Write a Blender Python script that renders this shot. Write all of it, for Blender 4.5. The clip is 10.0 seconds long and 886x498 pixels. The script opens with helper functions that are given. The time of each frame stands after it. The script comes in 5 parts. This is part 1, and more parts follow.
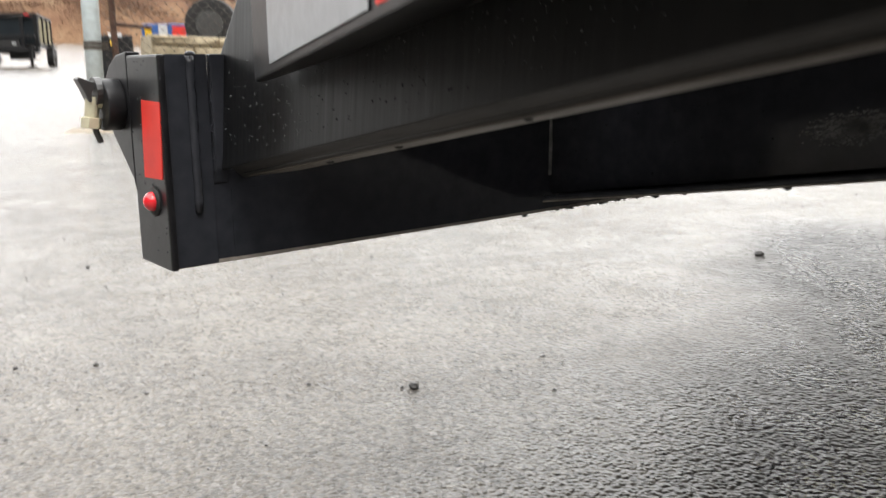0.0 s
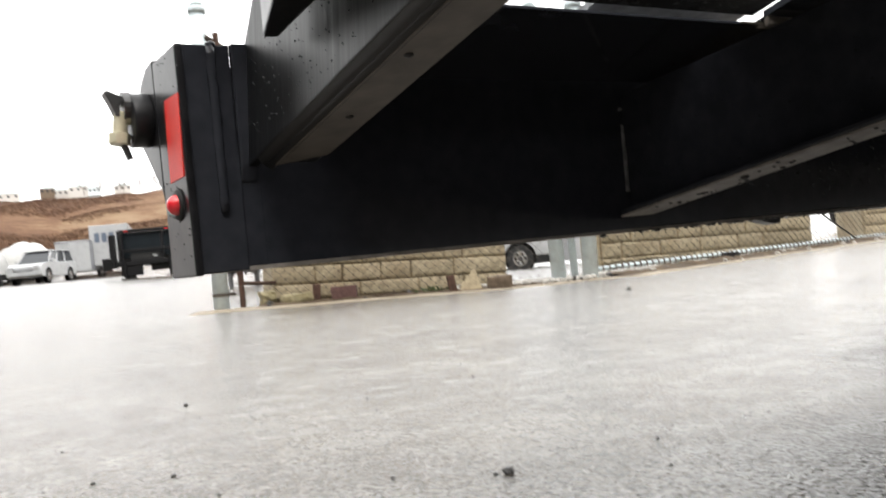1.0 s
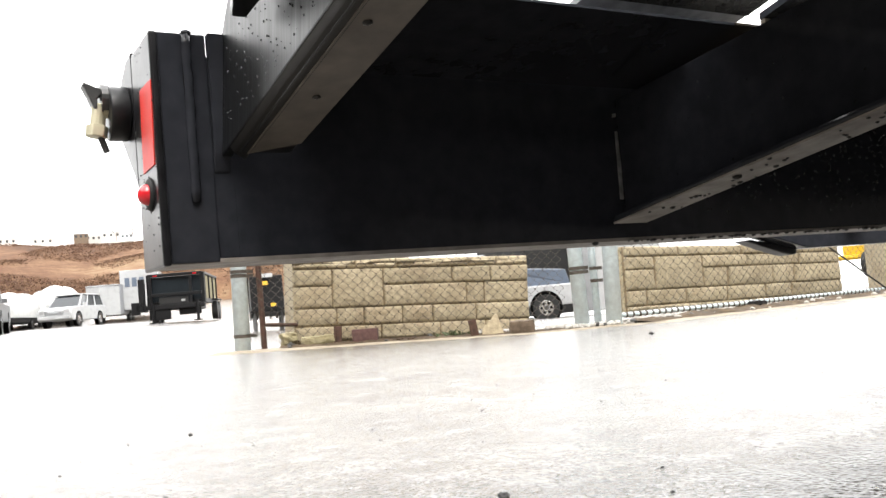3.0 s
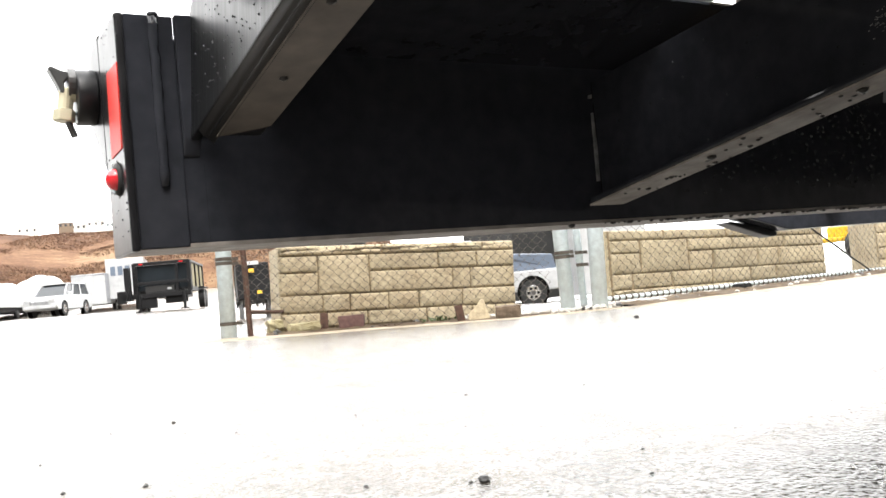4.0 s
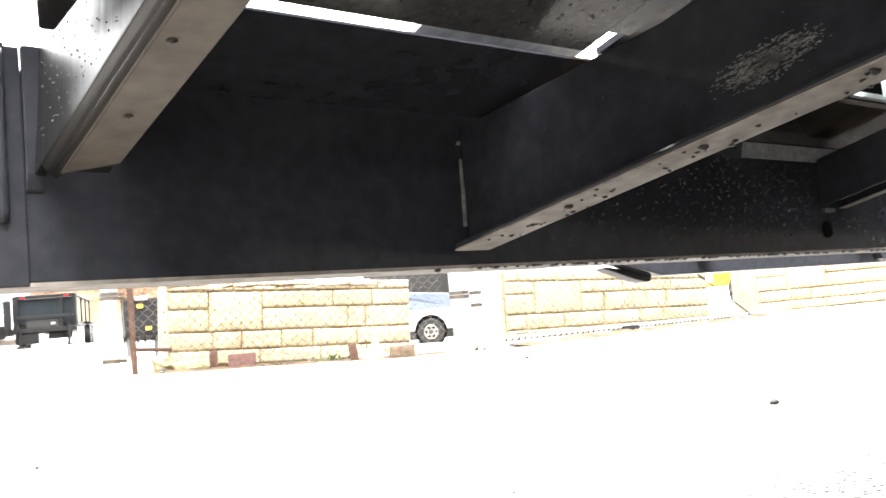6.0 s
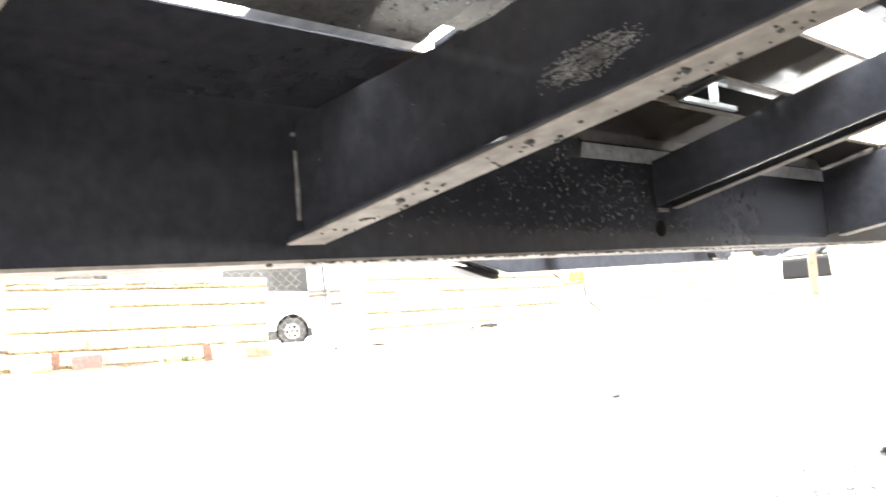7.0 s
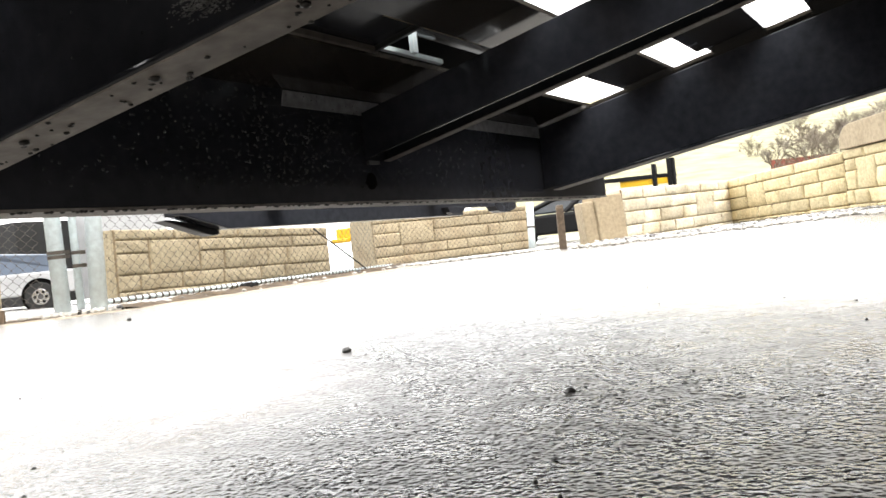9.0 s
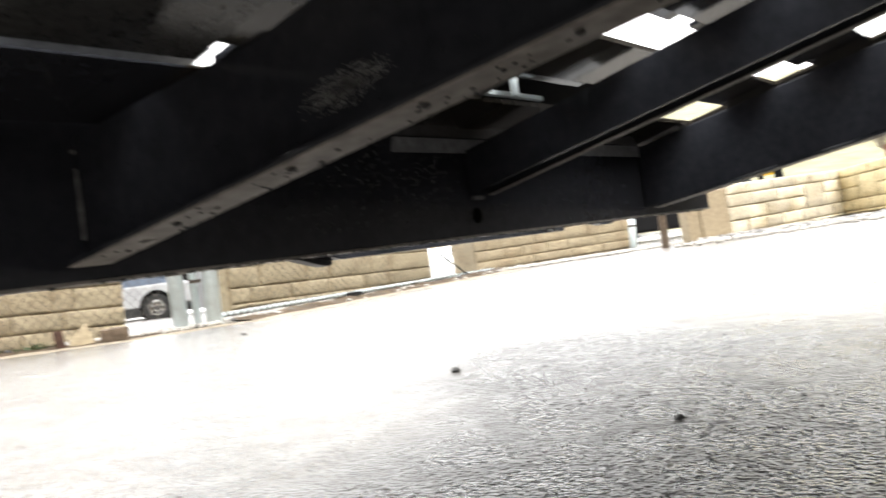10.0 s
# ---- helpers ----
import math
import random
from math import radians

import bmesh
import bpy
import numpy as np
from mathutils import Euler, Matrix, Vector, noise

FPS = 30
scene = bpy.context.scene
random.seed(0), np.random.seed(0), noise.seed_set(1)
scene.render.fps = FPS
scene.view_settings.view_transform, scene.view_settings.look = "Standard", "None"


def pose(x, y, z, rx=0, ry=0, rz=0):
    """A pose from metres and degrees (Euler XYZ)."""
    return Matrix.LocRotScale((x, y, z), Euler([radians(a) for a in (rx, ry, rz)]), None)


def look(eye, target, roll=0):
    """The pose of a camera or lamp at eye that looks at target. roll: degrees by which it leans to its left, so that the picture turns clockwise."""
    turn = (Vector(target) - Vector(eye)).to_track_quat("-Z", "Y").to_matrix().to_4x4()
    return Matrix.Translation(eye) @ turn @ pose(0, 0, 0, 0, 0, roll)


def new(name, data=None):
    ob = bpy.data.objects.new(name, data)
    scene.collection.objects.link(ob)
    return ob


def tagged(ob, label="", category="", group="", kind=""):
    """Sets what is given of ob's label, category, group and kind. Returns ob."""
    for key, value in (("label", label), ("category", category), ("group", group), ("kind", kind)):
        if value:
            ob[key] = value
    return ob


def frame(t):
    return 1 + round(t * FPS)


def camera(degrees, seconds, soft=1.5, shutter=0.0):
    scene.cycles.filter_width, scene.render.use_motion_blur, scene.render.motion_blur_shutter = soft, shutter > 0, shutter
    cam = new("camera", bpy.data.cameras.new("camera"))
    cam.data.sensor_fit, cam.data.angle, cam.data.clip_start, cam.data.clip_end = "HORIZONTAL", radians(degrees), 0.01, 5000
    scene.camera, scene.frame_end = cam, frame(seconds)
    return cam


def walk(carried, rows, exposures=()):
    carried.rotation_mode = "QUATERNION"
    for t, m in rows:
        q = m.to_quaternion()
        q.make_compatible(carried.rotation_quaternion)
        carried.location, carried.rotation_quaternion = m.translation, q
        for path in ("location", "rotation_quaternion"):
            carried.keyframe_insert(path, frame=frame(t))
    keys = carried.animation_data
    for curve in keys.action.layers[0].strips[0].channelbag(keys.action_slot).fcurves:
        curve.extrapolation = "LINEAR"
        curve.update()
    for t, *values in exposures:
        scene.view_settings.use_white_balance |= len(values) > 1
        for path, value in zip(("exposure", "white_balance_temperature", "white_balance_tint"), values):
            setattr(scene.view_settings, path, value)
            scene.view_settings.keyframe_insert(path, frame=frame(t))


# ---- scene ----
cam = camera(53.0, 10.0, 1.5, 0.35)
PATH = [
    (0, (-0.269, -0.675, 0.437), (0.956, 0.851, 0.027), -0.7),
    (0.5, (-0.218, -0.689, 0.318), (0.922, 0.948, 0.174), -6.2),
    (1, (-0.188, -0.642, 0.276), (0.857, 1.063, 0.284), -5.8),
    (1.5, (-0.166, -0.657, 0.247), (0.757, 1.102, 0.471), -4.0),
    (2, (-0.144, -0.644, 0.234), (0.883, 1.067, 0.366), -4.5),
    (2.5, (-0.149, -0.639, 0.233), (0.849, 1.09, 0.359), -5.0),
    (4, (-0.136, -0.64, 0.23), (0.886, 1.076, 0.32), -5.6),
    (4.5, (-0.131, -0.639, 0.223), (0.918, 1.063, 0.269), -5.4),
    (5, (-0.134, -0.644, 0.227), (0.886, 1.074, 0.303), -4.8),
    (5.5, (-0.126, -0.652, 0.231), (0.96, 1.024, 0.35), -4.7),
    (5.7, (-0.116, -0.655, 0.232), (1.028, 0.98, 0.366), -4.9),
    (6.8, (-0.093, -0.656, 0.231), (1.284, 0.786, 0.387), -4.9),
    (7, (-0.078, -0.66, 0.227), (1.362, 0.722, 0.353), -5.2),
    (7.5, (-0.051, -0.673, 0.223), (1.475, 0.619, 0.282), -6.1),
    (8, (-0.029, -0.688, 0.218), (1.582, 0.498, 0.244), -6.6),
    (8.5, (-0.015, -0.701, 0.216), (1.668, 0.38, 0.222), -6.4),
    (9, (0.003, -0.709, 0.213), (1.742, 0.277, 0.195), -6.1),
    (9.5, (0.007, -0.712, 0.213), (1.758, 0.254, 0.185), -6.4),
    (9.8, (-0.003, -0.708, 0.241), (1.702, 0.341, 0.224), -7.6),
    (10, (-0.042, -0.731, 0.26), (1.579, 0.441, 0.27), -8.0),
]
EXPOSURES = [(0, 1.48), (0.5, 1.0), (1, 1.24), (1.5, 0.78), (2, 1.55), (2.5, 1.75), (4, 2.1), (4.5, 2.35), (5, 2.55), (5.7, 3.05), (6.8, 4.75), (7, 4.65), (7.5, 3.9), (8, 3.05), (8.5, 2.45), (9, 2.05), (9.5, 1.8), (10, 1.95)]
walk(cam, [(t, look(eye, target, roll)) for t, eye, target, roll in PATH], EXPOSURES)

# ---- world and light ----
world = bpy.data.worlds.new("overcast_sky")
scene.world = world
world.use_nodes = True
wn, wl = world.node_tree.nodes, world.node_tree.links
sky = wn.new("ShaderNodeTexSky")
sky.sky_type, sky.sun_disc = "NISHITA", False
sky.sun_elevation, sky.sun_rotation = radians(42), radians(200)
sky.air_density, sky.dust_density, sky.ozone_density = 1.0, 8.0, 1.0
haze = wn.new("ShaderNodeMix")
haze.data_type = "RGBA"
haze.inputs[0].default_value = 0.93
haze.inputs[7].default_value = (8.5, 8.45, 8.35, 1)
wl.new(sky.outputs[0], haze.inputs[6])
wl.new(haze.outputs[2], wn["Background"].inputs[0])
wn["Background"].inputs[1].default_value = 0.14
sun = new("sun", bpy.data.lights.new("sun", "SUN"))
sun.data.energy, sun.data.angle, sun.data.color = 0.6, radians(25), (1, 0.97, 0.93)
sun.matrix_world = look((0, 0, 10), (2.4, 5.0, 0))


# ---- materials ----
def material(name, color, rough=0.5, metal=0.0, grain=0.15, scale=40.0, bump=0.1, stain=None, stain_scale=3.0, stain_amount=0.4, piece=0.0, coat=0.0, spec=0.5, step=0.004, runs=(1, 1, 1)):
    m = bpy.data.materials.new(name)
    m.use_nodes = True
    n, l = m.node_tree.nodes, m.node_tree.links
    b = n["Principled BSDF"]
    at = n.new("ShaderNodeTexCoord")
    fine = n.new("ShaderNodeTexNoise")
    fine.inputs["Scale"].default_value, fine.inputs["Detail"].default_value = scale, 6
    big = n.new("ShaderNodeTexNoise")
    big.inputs["Scale"].default_value, big.inputs["Detail"].default_value = stain_scale, 5
    warp = n.new("ShaderNodeMapping")
    warp.inputs["Scale"].default_value = runs
    l.new(at.outputs["Object"], warp.inputs[0])
    l.new(at.outputs["Object"], fine.inputs[0]), l.new(warp.outputs[0], big.inputs[0])
    ramp = n.new("ShaderNodeMapRange")
    ramp.inputs[1].default_value, ramp.inputs[2].default_value = 0.3, 0.7
    ramp.inputs[3].default_value, ramp.inputs[4].default_value = 1 - grain, 1 + grain
    l.new(fine.outputs[0], ramp.inputs[0])
    base = n.new("ShaderNodeMix")
    base.data_type = "RGBA"
    base.inputs[6].default_value = (*color, 1)
    base.inputs[7].default_value = (*(stain or [c * 0.6 for c in color]), 1)
    mask = n.new("ShaderNodeMapRange")
    mask.inputs[1].default_value, mask.inputs[2].default_value, mask.inputs[4].default_value = 0.45, 0.72, stain_amount
    l.new(big.outputs[0], mask.inputs[0]), l.new(mask.outputs[0], base.inputs[0])
    vary = n.new("ShaderNodeMix")
    vary.data_type, vary.blend_type = "RGBA", "MULTIPLY"
    vary.inputs[0].default_value = 1
    l.new(base.outputs[2], vary.inputs[6]), l.new(ramp.outputs[0], vary.inputs[7])
    if piece:
        info, one = n.new("ShaderNodeObjectInfo"), n.new("ShaderNodeMapRange")
        one.inputs[3].default_value, one.inputs[4].default_value = 1 - piece, 1 + piece
        own = n.new("ShaderNodeMix")
        own.data_type, own.blend_type = "RGBA", "MULTIPLY"
        own.inputs[0].default_value = 1
        l.new(info.outputs["Random"], one.inputs[0])
        l.new(vary.outputs[2], own.inputs[6]), l.new(one.outputs[0], own.inputs[7])
        l.new(own.outputs[2], b.inputs["Base Color"])
    else:
        l.new(vary.outputs[2], b.inputs["Base Color"])
    rr = n.new("ShaderNodeMapRange")
    rr.inputs[3].default_value, rr.inputs[4].default_value = max(0.03, rough * 0.8), min(1, rough * 1.2)
    l.new(big.outputs[0], rr.inputs[0]), l.new(rr.outputs[0], b.inputs["Roughness"])
    b.inputs["Metallic"].default_value, b.inputs["Coat Weight"].default_value = metal, coat
    b.inputs["Specular IOR Level"].default_value = spec
    bp = n.new("ShaderNodeBump")
    bp.inputs["Strength"].default_value, bp.inputs["Distance"].default_value = bump, step
    l.new(fine.outputs[0], bp.inputs["Height"]), l.new(bp.outputs[0], b.inputs["Normal"])
    return m


BLACK = material("black_frame_paint", (0.0305, 0.0325, 0.0395), 0.1, grain=0.2, scale=60, bump=0.04, stain=(0.0285, 0.0305, 0.0365), stain_scale=7, stain_amount=0.4, step=0.001, spec=0.3)
WETPLATE = material("wet_grey_black_plate", (0.05, 0.051, 0.052), 0.16, grain=0.35, scale=140, bump=0.12, stain=(0.035, 0.036, 0.037), stain_scale=9, stain_amount=0.6, step=0.001, spec=0.5)
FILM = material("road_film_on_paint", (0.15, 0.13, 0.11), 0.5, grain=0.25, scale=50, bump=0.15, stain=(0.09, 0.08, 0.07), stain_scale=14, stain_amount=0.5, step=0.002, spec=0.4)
JOINT = material("dirty_stone_joint", (0.22, 0.165, 0.095), 0.95, grain=0.3, scale=30, bump=0.3)
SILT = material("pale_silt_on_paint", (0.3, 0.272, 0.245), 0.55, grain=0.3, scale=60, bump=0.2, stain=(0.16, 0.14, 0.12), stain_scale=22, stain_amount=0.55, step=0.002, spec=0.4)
BLOCK = material("cast_stone_block", (0.41, 0.342, 0.228), 0.85, grain=0.25, scale=30, bump=0.5, stain=(0.3, 0.232, 0.145), stain_scale=3.4, stain_amount=0.8, piece=0.08, step=0.015)
# same block in other tones: darker behind the gate, paler on the right
DARKERBLOCK = material("darker_cast_stone_block", (0.36, 0.303, 0.2), 0.85, grain=0.25, scale=30, bump=0.5, stain=(0.265, 0.212, 0.132), stain_scale=3.4, stain_amount=0.8, piece=0.08, step=0.015)
PALERBLOCK = material("paler_cast_stone_block", (0.62, 0.52, 0.31), 0.85, grain=0.22, scale=30, bump=0.5, stain=(0.47, 0.37, 0.2), stain_scale=3.0, stain_amount=0.8, piece=0.18, step=0.015)
WHITERBLOCK = material("whiter_cast_stone_block", (0.68, 0.62, 0.49), 0.85, grain=0.22, scale=30, bump=0.5, stain=(0.5, 0.41, 0.26), stain_scale=2.4, stain_amount=0.9, piece=0.2, step=0.015)
CONCRETE = material("rough_concrete", (0.37, 0.3, 0.2), 0.9, grain=0.2, scale=25, bump=0.4, stain=(0.25, 0.2, 0.13))
GALV = material("galvanised_steel", (0.66, 0.75, 0.78), 0.5, metal=0.0, grain=0.12, scale=30, stain=(0.42, 0.47, 0.47))
RED = material("red_reflective_tape", (0.72, 0.03, 0.02), 0.5, grain=0.1)
DIRT = material("wet_brown_dirt", (0.062, 0.043, 0.026), 0.8, grain=0.5, scale=30, bump=0.5, stain=(0.135, 0.1, 0.062), stain_scale=6, stain_amount=0.8, spec=0.2)
BRUSH = material("dead_brown_brush", (0.09, 0.044, 0.026), 0.95, grain=0.4, scale=2, bump=0.3, stain=(0.13, 0.073, 0.042), stain_scale=0.12, stain_amount=0.9)
STRAW = material("tan_dead_grass", (0.155, 0.093, 0.054), 0.95, grain=0.35, scale=2, bump=0.3, stain=(0.115, 0.06, 0.035), stain_scale=0.1, stain_amount=0.9)
TANSILT = material("tan_silt_on_asphalt", (0.24, 0.2, 0.145), 0.75, grain=0.4, scale=20, bump=0.3, stain=(0.33, 0.29, 0.23), stain_scale=4, stain_amount=0.8, spec=0.3)
RUST = material("rusty_steel", (0.07, 0.036, 0.024), 0.85, grain=0.35, scale=30, stain=(0.07, 0.035, 0.02))
PAVER = material("red_clay_paver", (0.10, 0.052, 0.046), 0.85, grain=0.25, scale=40, bump=0.3)
WOOD = material("grey_weathered_wood", (0.13, 0.095, 0.065), 0.85, grain=0.35, scale=25, bump=0.4)
LITTER = material("brown_leaf_litter", (0.05, 0.03, 0.016), 0.9, grain=0.4, scale=20)
PALE = material("pale_limestone_gravel", (0.44, 0.42, 0.385), 0.8, grain=0.3, scale=12)
WETSTONE = material("grey_wet_stone", (0.14, 0.135, 0.13), 0.5, grain=0.35, scale=30, bump=0.3, piece=0.0)
DARKSTONE = material("dark_wet_stone", (0.02, 0.018, 0.016), 0.35, grain=0.3, scale=60, bump=0.3)
WIRE = material("grey_fence_wire", (0.07, 0.058, 0.046), 0.6, metal=0.0, grain=0.2, stain=(0.06, 0.035, 0.02))
RUBBER = material("black_rubber", (0.012, 0.012, 0.012), 0.7, grain=0.2, bump=0.2)
DARKGLASS = material("dark_window_glass", (0.02, 0.025, 0.03), 0.08, grain=0.02, bump=0)
CHROME = material("bright_chrome", (0.6, 0.61, 0.62), 0.15, metal=1.0, grain=0.05)
BRASS = material("zinc_yellow_plating", (0.62, 0.58, 0.42), 0.4, metal=0.35, grain=0.15)
STEEL = material("worn_dark_steel", (0.12, 0.12, 0.12), 0.4, metal=0.8, grain=0.25, scale=60)
YELLOW = material("yellow_machine_paint", (0.75, 0.45, 0.02), 0.4, grain=0.1)
BLUE = material("blue_container_paint", (0.03, 0.1, 0.32), 0.45, grain=0.15, stain=(0.05, 0.07, 0.12))
SILVER = material("silver_aluminium_sheet", (0.27, 0.28, 0.3), 0.4, metal=0.1, grain=0.08)
GREYBLUE = material("slate_blue_paint", (0.12, 0.15, 0.2), 0.3, grain=0.06)
TARP = material("white_tarpaulin", (0.55, 0.55, 0.54), 0.6, grain=0.06, scale=6, bump=0.3, step=0.03)
DARKBODY = material("black_trailer_paint", (0.01, 0.01, 0.011), 0.5, grain=0.2, spec=0.2)
# for the added bank out of view, dark so paint reflects less sky
DARKSCREEN = material("dark_screen", (0.03, 0.028, 0.025), 0.95, grain=0.5, scale=0.8, bump=0.4, stain=(0.05, 0.04, 0.03), stain_scale=0.1, spec=0.1)
OLIVE = material("olive_tan_side_board", (0.2, 0.17, 0.085), 0.7, grain=0.2)
WHITETAPE = material("white_reflective_tape", (0.36, 0.38, 0.4), 0.3, grain=0.08, scale=90)
# brown of the ground mirrored in the plates is put into this colour
UNDER = material("brown_tinted_underside_paint", (0.05, 0.043, 0.034), 0.1, grain=0.3, scale=60, bump=0.05, stain=(0.02, 0.019, 0.017), stain_scale=9, stain_amount=0.7, step=0.001, spec=0.6)
# near black that stands for shade in holes, arches and over a slot
SHADEBLACK = material("shade_black", (0.002, 0.002, 0.002), 0.9, grain=0.1, spec=0.05)
RAIL = material("weathered_rail_paint", (0.005, 0.0053, 0.006), 0.4, grain=0.3, scale=70, bump=0.1, stain=(0.009, 0.009, 0.0095), stain_scale=1, stain_amount=0.8, step=0.001, spec=0.48, runs=(40, 70, 7))


def rain_runs(m, deep):
    """Upright rivulets of rain water standing on a painted face."""
    n, l = m.node_tree.nodes, m.node_tree.links
    at, warp, run, bp = (n.new("ShaderNode" + k) for k in ("TexCoord", "Mapping", "TexNoise", "Bump"))
    warp.inputs["Scale"].default_value = (60, 130, 9)
    run.inputs["Scale"].default_value, run.inputs["Detail"].default_value = 1, 2
    bp.inputs["Strength"].default_value, bp.inputs["Distance"].default_value = 1, deep
    l.new(at.outputs["Object"], warp.inputs[0]), l.new(warp.outputs[0], run.inputs[0]), l.new(run.outputs[0], bp.inputs["Height"])
    l.new(bp.outputs[0], n["Principled BSDF"].inputs["Normal"])


rain_runs(RAIL, 0.0004)
DULL = material("dull_weathered_black_paint", (0.009, 0.009, 0.0105), 0.33, grain=0.35, scale=90, bump=0.15, stain=(0.022, 0.022, 0.023), stain_scale=30, stain_amount=0.5, step=0.001, spec=0.3)
CHAMFER = material("dark_brown_corner", (0.016, 0.014, 0.012), 0.6, grain=0.3, scale=50, bump=0.15, stain=(0.02, 0.018, 0.016), stain_scale=12, step=0.001)
MOSSY = material("mossy_broken_stone", (0.25, 0.215, 0.125), 0.9, grain=0.35, scale=20, bump=0.5, stain=(0.13, 0.115, 0.055), stain_scale=8)
# pale grey for the slot bar and the painted reflection on the web
PALEGREY = material("pale_grey_finish", (0.33, 0.34, 0.36), 0.35, grain=0.3, scale=80, bump=0.1, stain=(0.17, 0.175, 0.185), stain_scale=12, step=0.001)
PALEMARK = material("pale_grey_mark", (0.2, 0.2, 0.2), 0.7, grain=0.5, scale=120)
FIELD = material("dry_pasture", (0.27, 0.245, 0.135), 0.95, grain=0.35, scale=0.8, stain=(0.17, 0.17, 0.095), stain_scale=0.12, stain_amount=0.9)
ROOF = material("red_barn_roof", (0.25, 0.07, 0.05), 0.7, grain=0.15)
BARK = material("grey_brown_bark", (0.19, 0.16, 0.135), 0.9, grain=0.3)
HOUSE = material("pale_house_siding", (0.55, 0.53, 0.5), 0.7, grain=0.1, scale=3)
WEED = material("green_weed_leaf", (0.05, 0.07, 0.02), 0.6, grain=0.3)
REDLENS = material("red_marker_lens", (0.75, 0.02, 0.03), 0.12, grain=0.05, coat=0.6)
GREYP = material("dark_silver_vehicle_paint", (0.13, 0.135, 0.14), 0.3, grain=0.05)
WHITEP = material("white_vehicle_paint", (0.45, 0.46, 0.47), 0.25, grain=0.03)


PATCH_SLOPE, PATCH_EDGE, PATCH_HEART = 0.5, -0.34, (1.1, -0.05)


def asphalt():
    """Wet open-graded asphalt: glossy rounded grit with darker and paler drifts."""
    m = bpy.data.materials.new("wet_asphalt")
    m.use_nodes = True
    n, l = m.node_tree.nodes, m.node_tree.links
    b = n["Principled BSDF"]
    at = n.new("ShaderNodeTexCoord")
    stones = n.new("ShaderNodeTexVoronoi")
    stones.feature = "SMOOTH_F1"
    stones.inputs["Scale"].default_value, stones.inputs["Smoothness"].default_value = 150, 0.6
    warp = n.new("ShaderNodeTexNoise")
    warp.inputs["Scale"].default_value, warp.inputs["Detail"].default_value = 60, 5
    big = n.new("ShaderNodeTexNoise")
    big.inputs["Scale"].default_value, big.inputs["Detail"].default_value = 1.4, 7
    patch = n.new("ShaderNodeTexNoise")
    patch.inputs["Scale"].default_value, patch.inputs["Detail"].default_value = 11, 4
    for x in (stones, warp, big, patch):
        l.new(at.outputs["Object"], x.inputs["Vector"])
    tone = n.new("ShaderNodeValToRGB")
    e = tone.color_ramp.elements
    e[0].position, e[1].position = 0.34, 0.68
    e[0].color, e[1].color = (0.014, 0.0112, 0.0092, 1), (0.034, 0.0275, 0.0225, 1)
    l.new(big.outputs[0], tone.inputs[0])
    # coarse black paving under the trailer, paler past a ragged slanting line
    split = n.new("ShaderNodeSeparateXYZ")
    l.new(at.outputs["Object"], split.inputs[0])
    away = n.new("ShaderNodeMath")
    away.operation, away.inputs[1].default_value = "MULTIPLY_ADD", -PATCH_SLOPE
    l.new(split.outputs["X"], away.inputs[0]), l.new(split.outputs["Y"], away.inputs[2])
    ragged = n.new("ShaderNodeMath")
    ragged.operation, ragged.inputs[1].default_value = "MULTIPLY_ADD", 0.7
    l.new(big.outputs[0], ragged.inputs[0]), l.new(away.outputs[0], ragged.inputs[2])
    outer = n.new("ShaderNodeMapRange")
    outer.interpolation_type = "SMOOTHSTEP"
    outer.inputs[1].default_value, outer.inputs[2].default_value = PATCH_EDGE + 0.18, PATCH_EDGE + 0.5
    l.new(ragged.outputs[0], outer.inputs[0])
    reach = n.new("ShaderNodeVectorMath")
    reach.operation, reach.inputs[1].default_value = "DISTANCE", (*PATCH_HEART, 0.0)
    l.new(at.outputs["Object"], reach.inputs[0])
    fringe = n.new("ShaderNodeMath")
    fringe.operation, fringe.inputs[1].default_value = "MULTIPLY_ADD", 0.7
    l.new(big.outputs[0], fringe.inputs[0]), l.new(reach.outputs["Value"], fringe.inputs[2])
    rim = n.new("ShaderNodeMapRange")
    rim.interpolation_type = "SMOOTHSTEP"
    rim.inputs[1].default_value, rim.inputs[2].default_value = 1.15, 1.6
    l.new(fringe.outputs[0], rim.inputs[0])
    side, outer = outer, n.new("ShaderNodeMath")
    outer.operation = "MAXIMUM"
    l.new(side.outputs[0], outer.inputs[0]), l.new(rim.outputs[0], outer.inputs[1])
    pale = n.new("ShaderNodeValToRGB")
    e = pale.color_ramp.elements
    e[0].position, e[1].position = 0.38, 0.62
    e[0].color, e[1].color = (0.125, 0.107, 0.086, 1), (0.185, 0.163, 0.134, 1)
    mottle = n.new("ShaderNodeTexNoise")
    mottle.inputs["Scale"].default_value, mottle.inputs["Detail"].default_value = 3.5, 9
    l.new(at.outputs["Object"], mottle.inputs["Vector"]), l.new(mottle.outputs[0], pale.inputs[0])
    lie = n.new("ShaderNodeMapping")
    lie.inputs["Rotation"].default_value, lie.inputs["Scale"].default_value = (0, 0, 0.25), (0.35, 1.9, 1)
    trail = n.new("ShaderNodeTexNoise")
    trail.inputs["Scale"].default_value, trail.inputs["Detail"].default_value = 1.0, 6
    l.new(at.outputs["Object"], lie.inputs[0]), l.new(lie.outputs[0], trail.inputs["Vector"])
    wash = n.new("ShaderNodeMapRange")
    wash.inputs[1].default_value, wash.inputs[2].default_value, wash.inputs[4].default_value = 0.54, 0.66, 0.45
    l.new(trail.outputs[0], wash.inputs[0])
    streak = n.new("ShaderNodeMix")
